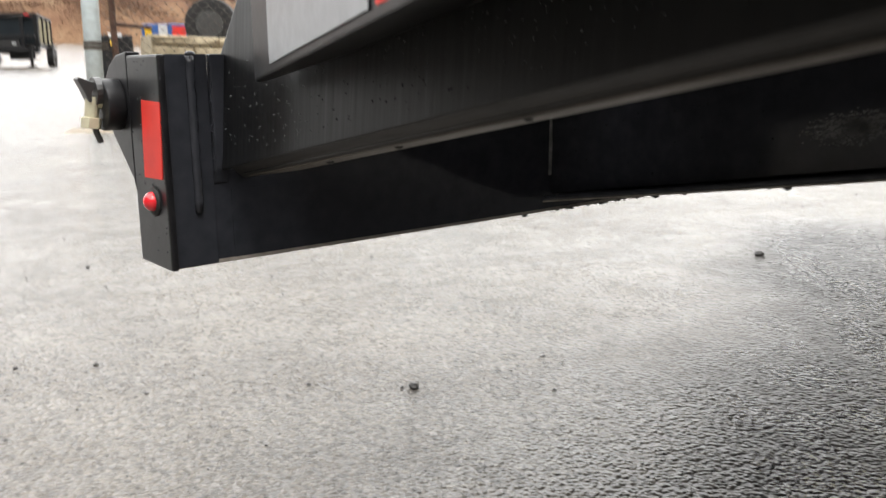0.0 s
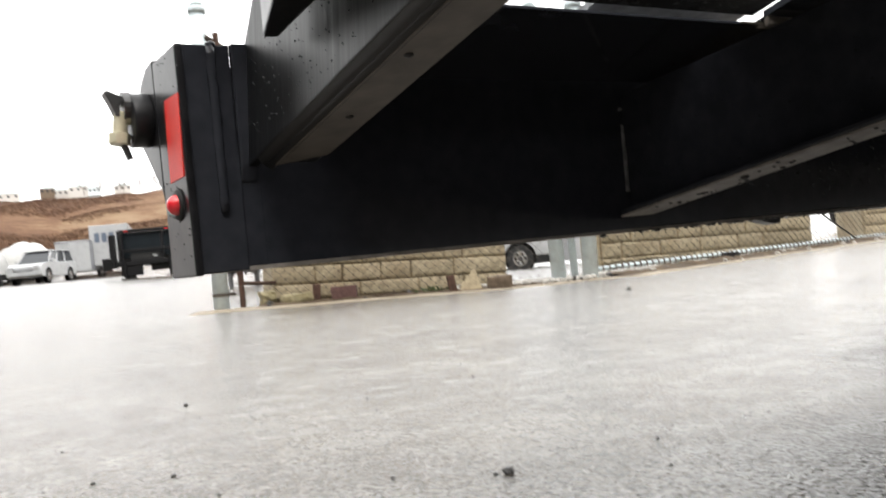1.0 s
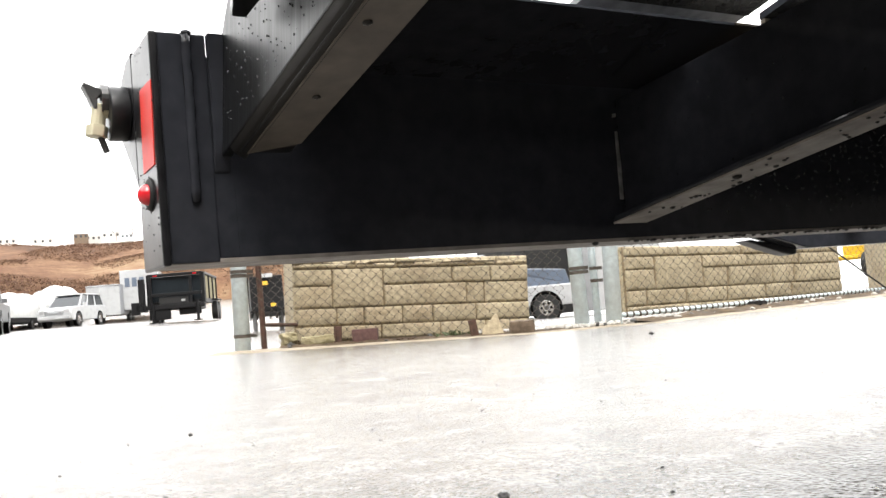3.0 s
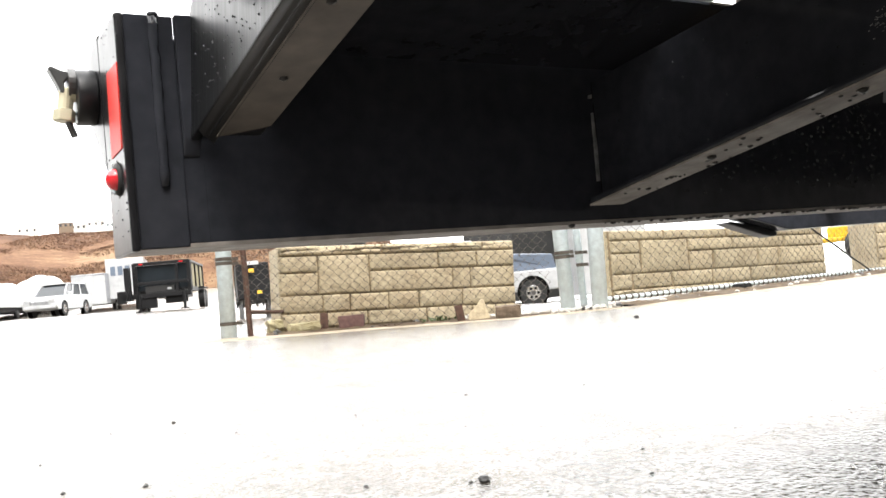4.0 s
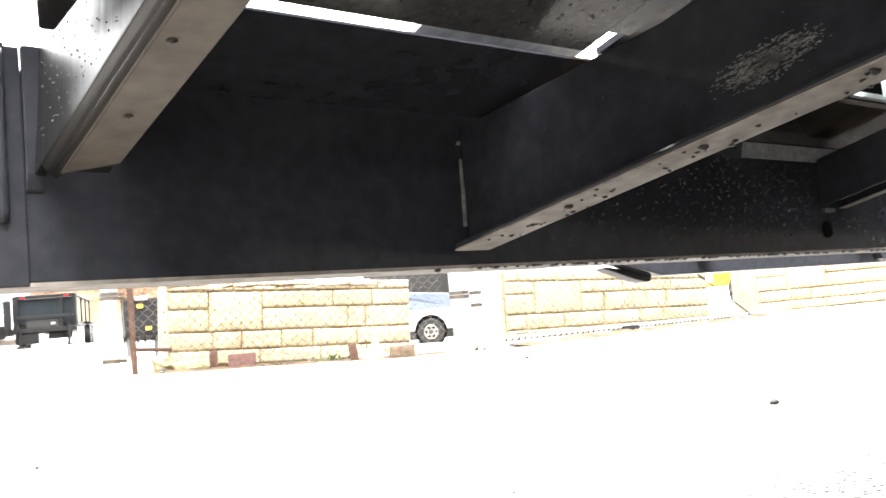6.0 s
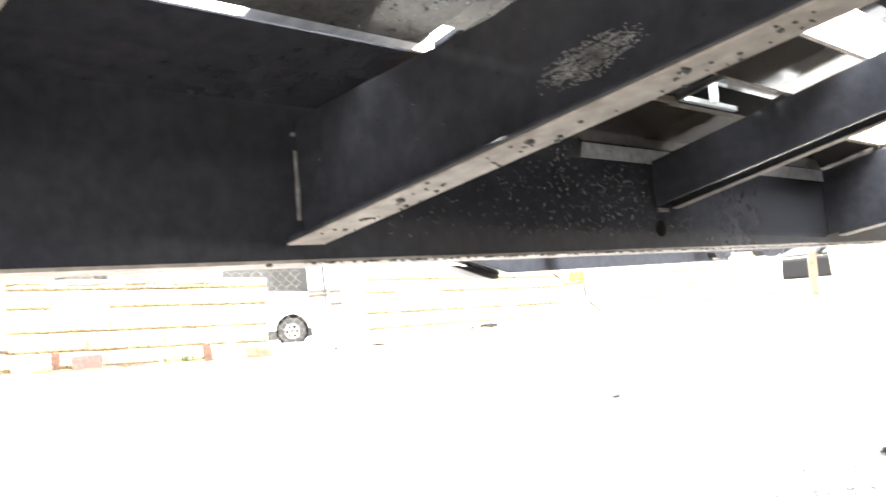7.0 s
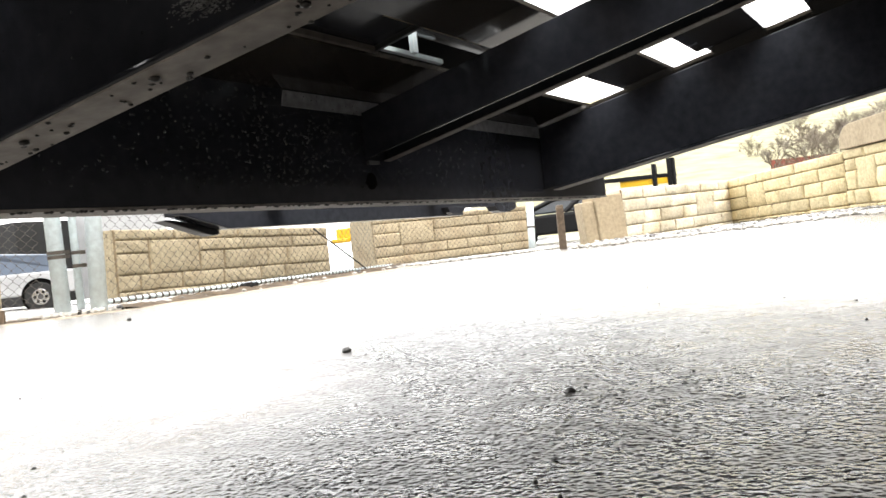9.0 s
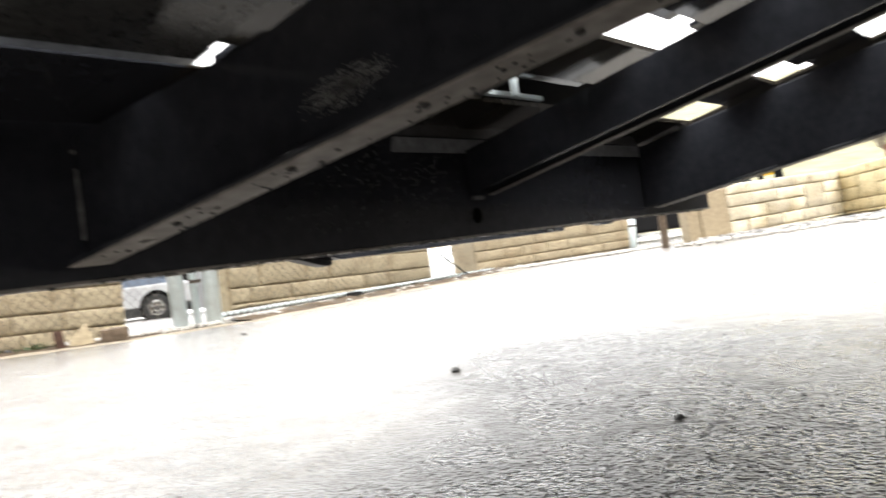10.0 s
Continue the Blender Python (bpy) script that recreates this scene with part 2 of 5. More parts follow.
    streak.data_type = "RGBA"
    streak.inputs[7].default_value = (0.035, 0.028, 0.02, 1)
    l.new(wash.outputs[0], streak.inputs[0]), l.new(pale.outputs[0], streak.inputs[6])
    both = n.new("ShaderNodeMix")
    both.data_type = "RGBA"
    l.new(outer.outputs[0], both.inputs[0]), l.new(tone.outputs[0], both.inputs[6]), l.new(streak.outputs[2], both.inputs[7])
    grit = n.new("ShaderNodeMix")
    grit.data_type, grit.blend_type = "RGBA", "MULTIPLY"
    grit.inputs[0].default_value = 0.8
    shade = n.new("ShaderNodeRGBToBW")
    l.new(stones.outputs["Color"], shade.inputs[0])
    l.new(both.outputs[2], grit.inputs[6]), l.new(shade.outputs[0], grit.inputs[7])
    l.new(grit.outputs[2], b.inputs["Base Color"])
    wet = n.new("ShaderNodeMapRange")
    wet.inputs[1].default_value, wet.inputs[2].default_value = 0.35, 0.65
    wet.inputs[3].default_value, wet.inputs[4].default_value = 0.18, 0.34
    l.new(patch.outputs[0], wet.inputs[0])
    dull = n.new("ShaderNodeMath")
    dull.operation, dull.inputs[1].default_value = "MULTIPLY_ADD", 0.18
    l.new(outer.outputs[0], dull.inputs[0]), l.new(wet.outputs[0], dull.inputs[2]), l.new(dull.outputs[0], b.inputs["Roughness"])
    sheen = n.new("ShaderNodeMapRange")
    sheen.inputs[3].default_value, sheen.inputs[4].default_value = 0.38, 0.95
    l.new(outer.outputs[0], sheen.inputs[0]), l.new(sheen.outputs[0], b.inputs["Coat Weight"])
    film = n.new("ShaderNodeMapRange")
    film.inputs[3].default_value, film.inputs[4].default_value = 0.19, 0.2
    l.new(outer.outputs[0], film.inputs[0]), l.new(film.outputs[0], b.inputs["Coat Roughness"])
    b.inputs["Coat IOR"].default_value, b.inputs["Specular IOR Level"].default_value = 1.5, 0.15
    mix = n.new("ShaderNodeMath")
    mix.operation, mix.inputs[1].default_value = "MULTIPLY_ADD", 0.9
    l.new(warp.outputs[0], mix.inputs[0]), l.new(stones.outputs["Distance"], mix.inputs[2])
    bp = n.new("ShaderNodeBump")
    bp.invert = True
    bp.inputs["Distance"].default_value = 0.006
    coarse = n.new("ShaderNodeMapRange")
    coarse.inputs[3].default_value, coarse.inputs[4].default_value = 0.9, 0.62
    l.new(outer.outputs[0], coarse.inputs[0]), l.new(coarse.outputs[0], bp.inputs["Strength"])
    pool = n.new("ShaderNodeTexNoise")
    pool.inputs["Scale"].default_value, pool.inputs["Detail"].default_value = 0.9, 3
    l.new(at.outputs["Object"], pool.inputs["Vector"])
    depth = n.new("ShaderNodeMapRange")
    depth.inputs[1].default_value, depth.inputs[2].default_value = 0.4, 0.62
    depth.inputs[3].default_value, depth.inputs[4].default_value = 1.3, 0.8
    l.new(pool.outputs[0], depth.inputs[0])
    lay = n.new("ShaderNodeMath")
    lay.operation = "MULTIPLY"
    l.new(mix.outputs[0], lay.inputs[0]), l.new(depth.outputs[0], lay.inputs[1])
    l.new(lay.outputs[0], bp.inputs["Height"]), l.new(bp.outputs[0], b.inputs["Normal"])
    l.new(bp.outputs[0], b.inputs["Coat Normal"])
    return m


def droplet_water():
    m = bpy.data.materials.new("water_droplets")
    m.use_nodes = True
    b = m.node_tree.nodes["Principled BSDF"]
    b.inputs["Base Color"].default_value = (0.03, 0.032, 0.036, 1)
    b.inputs["Roughness"].default_value, b.inputs["Specular IOR Level"].default_value = 0.04, 0.9
    return m


def hillside_cover():
    """Dead scrub and grass seen from afar: drifts of rust, brown and straw, combed downhill."""
    m = bpy.data.materials.new("dry_brush_hillside")
    m.use_nodes = True
    n, l = m.node_tree.nodes, m.node_tree.links
    b = n["Principled BSDF"]
    b.inputs["Roughness"].default_value, b.inputs["Specular IOR Level"].default_value = 0.95, 0.1
    at = n.new("ShaderNodeTexCoord")
    total = None
    for scale, stretch, turn, weight in ((0.05, (1, 1, 1.6), 0.3, 0.9), (0.2, (1.8, 0.5, 0.7), 0.5, 0.7), (0.9, (1, 1, 0.6), 0.0, 0.5), (4.0, (1, 1, 0.4), 0.0, 0.35)):
        lie, tex, add = n.new("ShaderNodeMapping"), n.new("ShaderNodeTexNoise"), n.new("ShaderNodeMath")
        lie.inputs["Rotation"].default_value, lie.inputs["Scale"].default_value = (0.4, 0.25, turn), stretch
        tex.inputs["Scale"].default_value, tex.inputs["Detail"].default_value = scale, 5
        add.operation, add.inputs[1].default_value = "MULTIPLY_ADD", weight
        l.new(at.outputs["Object"], lie.inputs[0]), l.new(lie.outputs[0], tex.inputs["Vector"])
        l.new(tex.outputs[0], add.inputs[0])
        if total:
            l.new(total.outputs[0], add.inputs[2])
        else:
            add.inputs[2].default_value = 0
        total = add
    level = n.new("ShaderNodeMapRange")
    level.inputs[1].default_value, level.inputs[2].default_value = 0.9, 1.6
    l.new(total.outputs[0], level.inputs[0])
    tone = n.new("ShaderNodeValToRGB")
    e = tone.color_ramp.elements
    e[0].position, e[0].color = 0.1, (0.06, 0.034, 0.023, 1)
    e[1].position, e[1].color = 0.9, (0.215, 0.148, 0.093, 1)
    for p, c in ((0.4, (0.112, 0.06, 0.036, 1)), (0.62, (0.158, 0.095, 0.056, 1))):
        e.new(p).color = c
    l.new(level.outputs[0], tone.inputs[0]), l.new(tone.outputs[0], b.inputs["Base Color"])
    return m


HILL = hillside_cover()
WATER = droplet_water()
ASPHALT = asphalt()


# ---- shape helpers ----
def box(bm, x0, x1, y0, y1, z0, z1, s0=0.0, s1=None):
    """A box whose bottom rises by s0 and whose top by s1 per metre towards -y."""
    s1 = s0 if s1 is None else s1
    v = [bm.verts.new((x, y, z - y * s)) for x in (x0, x1) for y in (y0, y1) for z, s in ((z0, s0), (z1, s1))]
    for f in ((0, 1, 3, 2), (4, 6, 7, 5), (0, 4, 5, 1), (2, 3, 7, 6), (0, 2, 6, 4), (1, 5, 7, 3)):
        bm.faces.new([v[i] for i in f])


def prism(bm, outline, axis, a, b):
    """Extrudes a 2D outline along an axis from a to b."""
    def put(u, w, t):
        return {"x": (t, u, w), "y": (u, t, w), "z": (u, w, t)}[axis]
    lo = [bm.verts.new(put(u, w, a)) for u, w in outline]
    hi = [bm.verts.new(put(u, w, b)) for u, w in outline]
    bm.faces.new(lo), bm.faces.new(hi[::-1])
    for i in range(len(lo)):
        j = (i + 1) % len(lo)
        bm.faces.new((lo[i], hi[i], hi[j], lo[j]))


def tube(bm, p, q, r, r2=None, n=12):
    p, q = Vector(p), Vector(q)
    m = Matrix.Translation((p + q) / 2) @ (q - p).to_track_quat("Z", "Y").to_matrix().to_4x4()
    bmesh.ops.create_cone(bm, cap_ends=True, segments=n, radius1=r, radius2=r if r2 is None else r2, depth=(q - p).length, matrix=m)


def finish(name, bm, mat, bevel=0.0, smooth=False):
    bmesh.ops.recalc_face_normals(bm, faces=bm.faces)
    if bevel:
        edges = [e for e in bm.edges if len(e.link_faces) == 2 and e.calc_face_angle(0) > 0.5]
        bmesh.ops.bevel(bm, geom=edges, offset=bevel, segments=2, affect="EDGES", profile=0.6)
    me = bpy.data.meshes.new(name)
    bm.to_mesh(me)
    bm.free()
    me.materials.append(mat)
    if smooth:
        for p in me.polygons:
            p.use_smooth = True
    return new(name, me)


def part(name, bm, mat, parent, label="", bevel=0.0, smooth=False):
    ob = finish(name, bm, mat, bevel, smooth)
    ob.parent = parent
    return tagged(ob, label)


# ---- ground ----
def rise(x, y):
    """Height of the lot: level near the trailer, a few centimetres of fall and rise further off."""
    r, a = math.hypot(x, y), math.degrees(math.atan2(y, x))
    k = np.interp(a, (-180, -60, 0, 8, 15, 30, 36, 53, 70, 80, 110, 180), (0, 0, 0.010, 0.002, -0.002, -0.006, -0.007, -0.007, 0.01, 0.016, 0.018, 0))
    low = -0.0165 * min(22.0, max(0.0, r - 8.0)) * float(np.interp(a, (38, 48, 58, 66), (0, 1, 1, 0)))
    far = 0.085 * min(30.0, max(0.0, r - 62.0)) * float(np.interp(a, (58, 66, 110, 120), (0, 1, 1, 0)))
    return float(k) * min(57.0, max(0.0, r - 3.0)) + low + far


def ground():
    rings = [0] + [0.6 * 1.16 ** i for i in range(50)]
    rings = [r for r in rings if r < 800] + [1500]
    bm = bmesh.new()
    n = 96
    grid = []
    for r in rings[1:]:
        grid.append([bm.verts.new((r * math.cos(2 * math.pi * i / n), r * math.sin(2 * math.pi * i / n), rise(r * math.cos(2 * math.pi * i / n), r * math.sin(2 * math.pi * i / n)))) for i in range(n)])
    c = bm.verts.new((0, 0, 0))
    for i in range(n):
        j = (i + 1) % n
        bm.faces.new((c, grid[0][i], grid[0][j]))
        for a, b in zip(grid, grid[1:]):
            bm.faces.new((a[i], b[i], b[j], a[j]))
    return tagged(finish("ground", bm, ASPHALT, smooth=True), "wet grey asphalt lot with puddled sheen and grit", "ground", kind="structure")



def grit_bed(x0, x1, y0, y1, step, cell, high):
    """The lot close to the camera as real rounded grit, sinking into the flat sheet at its edges."""
    rng = np.random.default_rng(11)
    nx, ny = int((x1 - x0) / step), int((y1 - y0) / step)
    gx, gy = np.meshgrid(np.linspace(x0, x1, nx), np.linspace(y0, y1, ny), indexing="ij")
    cx, cy = int((x1 - x0) / cell) + 4, int((y1 - y0) / cell) + 4
    jit, tall = rng.uniform(-0.36, 0.36, (cx, cy, 2)), rng.uniform(0.45, 1.0, (cx, cy))
    u, v = (gx - x0) / cell + 1.5, (gy - y0) / cell + 1.5
    iu, iv = u.astype(int), v.astype(int)
    h = np.zeros_like(gx)
    for a in (-1, 0, 1):
        for b in (-1, 0, 1):
            k, m = np.clip(iu + a, 0, cx - 1), np.clip(iv + b, 0, cy - 1)
            d2 = (u - (k + 0.5 + jit[k, m, 0])) ** 2 + (v - (m + 0.5 + jit[k, m, 1])) ** 2
            h = np.maximum(h, tall[k, m] * np.sqrt(np.clip(1 - d2 / 0.62, 0, 1)))
    edge = np.minimum(np.minimum(gx - x0, x1 - gx), np.minimum(gy - y0, y1 - gy))
    drift = 0.22 * np.sin(gx * 3.1 + 2 * np.sin(gy * 2.3)) + 0.16 * np.sin(gy * 5.7 + 1.7 * np.sin(gx * 4.9)) + 0.08 * np.sin(gx * 13 + gy * 11)
    soft = np.clip(edge / 0.75 + drift * np.clip(edge / 0.3, 0, 1), 0, 1)
    soft = soft * soft * (3 - 2 * soft) * np.clip(edge / 0.1, 0, 1)
    wave = 0.5 + 0.5 * np.sin(gx * 7 + 1.3 * np.sin(gy * 9)) * np.sin(gy * 6 + gx * 3)
    bare = np.clip((0.2 + PATCH_EDGE - gy + PATCH_SLOPE * gx + 0.5 * drift) / 0.32, 0.22, 1)
    bare = np.minimum(bare, np.clip((1.35 - np.hypot(gx - PATCH_HEART[0], gy - PATCH_HEART[1])) / 0.4, 0.22, 1))
    z = high * bare * (h - 0.35) * soft * (0.75 + 0.35 * wave) + 0.0012 * soft - 0.0012 * (1 - soft)
    co = np.stack((gx, gy, z), axis=-1).reshape(-1, 3)
    i = np.arange(nx * ny).reshape(nx, ny)
    quads = np.stack((i[:-1, :-1], i[1:, :-1], i[1:, 1:], i[:-1, 1:]), axis=-1).reshape(-1, 4)
    me = bpy.data.meshes.new("asphalt_grit")
    me.vertices.add(len(co))
    me.vertices.foreach_set("co", co.ravel())
    me.loops.add(quads.size)
    me.loops.foreach_set("vertex_index", quads.ravel())
    me.polygons.add(len(quads))
    me.polygons.foreach_set("loop_start", np.arange(0, quads.size, 4))
    me.polygons.foreach_set("use_smooth", np.ones(len(quads), dtype=bool))
    me.update(calc_edges=True)
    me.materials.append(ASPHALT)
    return tagged(new("asphalt_grit", me), "wet coarse asphalt grit beside the trailer", "ground", kind="structure")


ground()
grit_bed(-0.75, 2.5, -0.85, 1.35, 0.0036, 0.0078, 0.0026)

# ---- trailer ----
DECK = 0.21
BED, TOP = 0.232, 0.4245
SILL = 0.2775
RNG = random.Random(4)


def beads(name, spots, mat, parent, label="", squash=0.6):
    """Many small droplets or stones as one mesh: (place, radius, outward direction)."""
    bm = bmesh.new()
    bmesh.ops.create_icosphere(bm, subdivisions=1, radius=1)
    ball = np.array([v.co[:] for v in bm.verts])
    tris = np.array([[v.index for v in f.verts] for f in bm.faces])
    bm.free()
    verts, faces = [], []
    for k, (p, r, n) in enumerate(spots):
        q = Vector(n).to_track_quat("Z", "Y").to_matrix()
        rot = np.array(q)
        verts.append((ball * (r, r * RNG.uniform(0.8, 1.25), r * squash)) @ rot.T + np.array(p))
        faces.append(tris + len(ball) * k)
    me = bpy.data.meshes.new(name)
    me.from_pydata(np.concatenate(verts).tolist(), [], np.concatenate(faces).tolist())
    me.materials.append(mat)
    for p in me.polygons:
        p.use_smooth = True
    ob = new(name, me)
    if parent:
        ob.parent = parent
    return tagged(ob, label, kind="stuff")


def flatbed():
    t = tagged(new("flatbed_trailer"), "black painted steel flatbed trailer with wet dovetail frame", "trailer")
    # end sill: web, flanges and end cap
    bm = bmesh.new()
    prism(bm, [(0, SILL + 0.003), (0.062, SILL + 0.003), (0.062, SILL + 0.009), (0.008, SILL + 0.009), (0.008, 0.424), (0.062, 0.424), (0.062, 0.43), (0, 0.43)], "x", 0.0, 2.08)
    part("end_sill", bm, BLACK, t, bevel=0.0012)
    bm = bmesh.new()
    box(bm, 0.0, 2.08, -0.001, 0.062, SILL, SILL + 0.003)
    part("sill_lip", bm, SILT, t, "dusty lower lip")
    bm = bmesh.new()
    box(bm, -0.006, 0.0, -0.0045, 0.062, SILL - 0.001, 0.446)
    part("end_cap", bm, DULL, t, bevel=0.002)
    bm = bmesh.new()
    box(bm, 0.0, 0.035, -0.0018, -0.0002, SILL + 0.0005, 0.446)
    part("corner_plate", bm, BLACK, t, bevel=0.001)
    bm = bmesh.new()
    prism(bm, [(-0.0002, 0.343), (-0.002, 0.3445), (-0.006, 0.356), (-0.0075, 0.365), (-0.0075, 0.446), (-0.0002, 0.446)], "x", 0.0352, 0.0475)
    part("corner_plate", bm, BLACK, t, bevel=0.001)
    bm = bmesh.new()
    tube(bm, (0.0205, -0.0026, 0.322), (0.0205, -0.0026, 0.446), 0.0034, n=10)
    bmesh.ops.subdivide_edges(bm, edges=[e for e in bm.edges if abs(e.verts[0].co.z - e.verts[1].co.z) > 0.05], cuts=14)
    for v in bm.verts:
        v.co += noise.noise_vector(v.co * 260) * 0.0012
    part("weld_bead", bm, BLACK, t, smooth=True)
    bm = bmesh.new()
    bmesh.ops.create_icosphere(bm, subdivisions=2, radius=0.0042, matrix=Matrix.Translation((0.021, -0.003, 0.446)) @ Matrix.Diagonal((1, 0.8, 0.6, 1)))
    part("weld_blob", bm, BLACK, t, smooth=True)
    # reflector, marker lamp, gusset and ramp hinge at the corner
    bm = bmesh.new()
    prism(bm, [(-0.004, 0.410), (0.033, 0.411), (0.036, 0.380), (0.038, 0.349), (0.001, 0.350), (-0.002, 0.380)], "x", -0.0068, -0.006)
    part("reflector", bm, RED, t, "creased red reflective tape strip")
    bm = bmesh.new()
    tube(bm, (-0.006, 0.021, 0.331), (-0.0085, 0.021, 0.331), 0.0125, 0.011, n=20)
    lamp = part("marker_lamp", bm, RUBBER, t, "small red bullet marker lamp in black grommet", smooth=True)
    bm = bmesh.new()
    bmesh.ops.create_uvsphere(bm, u_segments=20, v_segments=12, radius=0.008, matrix=Matrix.Translation((-0.0082, 0.021, 0.331)) @ Matrix.Diagonal((0.95, 1, 1, 1)))
    part("lens", bm, REDLENS, lamp, "red domed plastic lens", smooth=True)
    bm = bmesh.new()
    prism(bm, [(0.062, 0.449), (0.085, 0.447), (0.104, 0.438), (0.118, 0.425), (0.124, 0.41), (0.124, 0.395), (0.112, 0.385), (0.066, 0.345), (0.062, 0.335)], "x", -0.006, 0.006)
    part("hinge_gusset", bm, DULL, t, bevel=0.0015)
    bm = bmesh.new()
    tube(bm, (-0.006, 0.088, 0.406), (-0.021, 0.088, 0.406), 0.0215, n=36)
    hinge = part("hinge_tube", bm, DULL, t, "black ramp hinge tube", bevel=0.0015, smooth=True)
    bm = bmesh.new()
    tube(bm, (-0.02, 0.088, 0.417), (-0.026, 0.088, 0.417), 0.012, n=18)
    part("hinge_pin", bm, STEEL, hinge, "dark steel pin end")
    bm = bmesh.new()
    prism(bm, [(-0.0225, 0.424), (-0.03, 0.426), (-0.038, 0.4295), (-0.0395, 0.4275), (-0.035, 0.418), (-0.0315, 0.409), (-0.029, 0.4085), (-0.0285, 0.417)], "y", 0.082, 0.094)
    part("latch_clip", bm, STEEL, hinge, "bent bare steel clip", bevel=0.001)
    bm = bmesh.new()
    tube(bm, (-0.029, 0.088, 0.396), (-0.0265, 0.088, 0.413), 0.0058, n=16)
    part("latch_nut", bm, BRASS, hinge, "pale zinc plated bolt", bevel=0.0008)
    bm = bmesh.new()
    tube(bm, (-0.0303, 0.088, 0.387), (-0.029, 0.088, 0.396), 0.0085, n=6)
    tube(bm, (-0.0245, 0.088, 0.41), (-0.0205, 0.088, 0.41), 0.0075, n=12)
    part("latch_pin", bm, BRASS, hinge, "zinc plated hex nut", bevel=0.0008)
    bm = bmesh.new()
    tube(bm, (-0.027, 0.088, 0.387), (-0.023, 0.088, 0.375), 0.0026, n=8)
    part("latch_pin", bm, STEEL, hinge, "thin steel cotter pin")
    # side rails
    for x0, x1, side in ((0.042, 0.084, 1), (1.996, 2.038, -1)):
        bm = bmesh.new()
        wx = (x0, x0 + 0.008) if side > 0 else (x1 - 0.008, x1)
        prism(bm, [(0.0, 0.3535), (0.0, 0.446), (-0.03, 0.488), (-1.8, 0.488 + 1.77 * DECK), (-1.8, 0.3535 + 1.8 * 0.187)], "x", *wx)
        for v in bm.verts:
            v.co.x += side * ((v.co.z + v.co.y * 0.187 - 0.35) * 0.08 - 0.002)
        box(bm, x0 + 0.004, x1, -1.8, -0.03, 0.347, 0.352, 0.187)
        part("side_rail", bm, RAIL, t, bevel=0.0015)
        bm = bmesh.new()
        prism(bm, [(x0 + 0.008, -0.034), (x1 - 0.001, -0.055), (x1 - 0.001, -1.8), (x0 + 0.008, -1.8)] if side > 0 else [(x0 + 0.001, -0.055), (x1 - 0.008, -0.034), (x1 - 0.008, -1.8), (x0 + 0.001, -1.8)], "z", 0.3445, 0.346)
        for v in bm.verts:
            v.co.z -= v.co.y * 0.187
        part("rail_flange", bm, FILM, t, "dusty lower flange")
        bm = bmesh.new()
        e = x0 if side > 0 else x1
        prism(bm, [(e - side * 0.0016, 0.3548), (e + side * 0.002, 0.3496), (e + side * 0.0095, 0.3443), (e + side * 0.0095, 0.3548)], "y", -1.8, -0.024)
        for v in bm.verts:
            v.co.z -= v.co.y * 0.187
        part("rail_corner", bm, CHAMFER, t, "brown rounded lower corner", smooth=True)
        bm = bmesh.new()
        if side > 0:
            box(bm, x0 - 0.045, x0 - 0.012, -0.065, -0.025, 0.5, 0.62)
            part("stake_pocket", bm, BLACK, t, bevel=0.003)
        out = [(-0.102, 0.0242, 0.034), (-0.2, -0.0003, 0.046), (-0.45, -0.063, 0.046), (-1.8, -0.063, 0.046)]
        flare = [(y, x if side > 0 else 2.08 - x, 0.4254 - 0.13 * (y + 0.102), 0.4254 - 0.2 * (y + 0.102), u if side > 0 else 2.08 - u) for y, x, u in out]
        bm = bmesh.new()
        rings = [[bm.verts.new(c) for c in ((x, y, zo), (x, y, zo + 0.062), (u, y, zi + 0.062), (u, y, zi))] for y, x, zo, zi, u in flare]
        for a, b in zip(rings, rings[1:]):
            for k in range(4):
                bm.faces.new((a[k], b[k], b[(k + 1) % 4], a[(k + 1) % 4]))
        bm.faces.new(rings[0]), bm.faces.new(rings[-1][::-1])
        rub = part("rub_rail", bm, DULL, t, "black flared rub rail with reflective tape", bevel=0.002)
        for k in range(8):
            ys = (-0.15 - 0.19 * k, -0.15 - 0.19 * k - 0.18)
            edge = [(float(np.interp(-y, [-f[0] for f in flare], [f[1] for f in flare])), y, 0.4254 - 0.13 * (y + 0.102)) for y in ys]
            bm = bmesh.new()
            quad = [bm.verts.new((x - side * d, y, z + h)) for d in (0.0014, 0.0006) for (x, y, z), h in ((edge[0], 0.006), (edge[1], 0.006), (edge[1], 0.056), (edge[0], 0.056))]
            for f in ((0, 1, 2, 3), (4, 7, 6, 5), (0, 4, 5, 1), (1, 5, 6, 2), (2, 6, 7, 3), (3, 7, 4, 0)):
                bm.faces.new([quad[c] for c in f])
            part("tape", bm, WHITETAPE if k % 2 == 0 else RED, rub, "white reflective tape" if k % 2 == 0 else "red reflective tape")
    # deep frame beams, tapering towards the sill
    for w0, w1, f0, f1, top, climb in ((0.424, 0.432, 0.392, 0.432, 0.412, 0.1), (1.7, 1.708, 1.7, 1.742, 0.421, 0.215)):
        bm = bmesh.new()
        prism(bm, [(-0.0005, 0.296), (-0.0005, top), (-0.25, top + 0.25 * climb), (-1.8, 0.8), (-1.8, 0.296 + 1.8 * 0.157)], "x", w0, w1)
        box(bm, f0, f1, -1.8, -0.02, 0.2905, 0.296, 0.157)
        part("frame_beam", bm, BLACK, t, bevel=0.002)
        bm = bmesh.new()
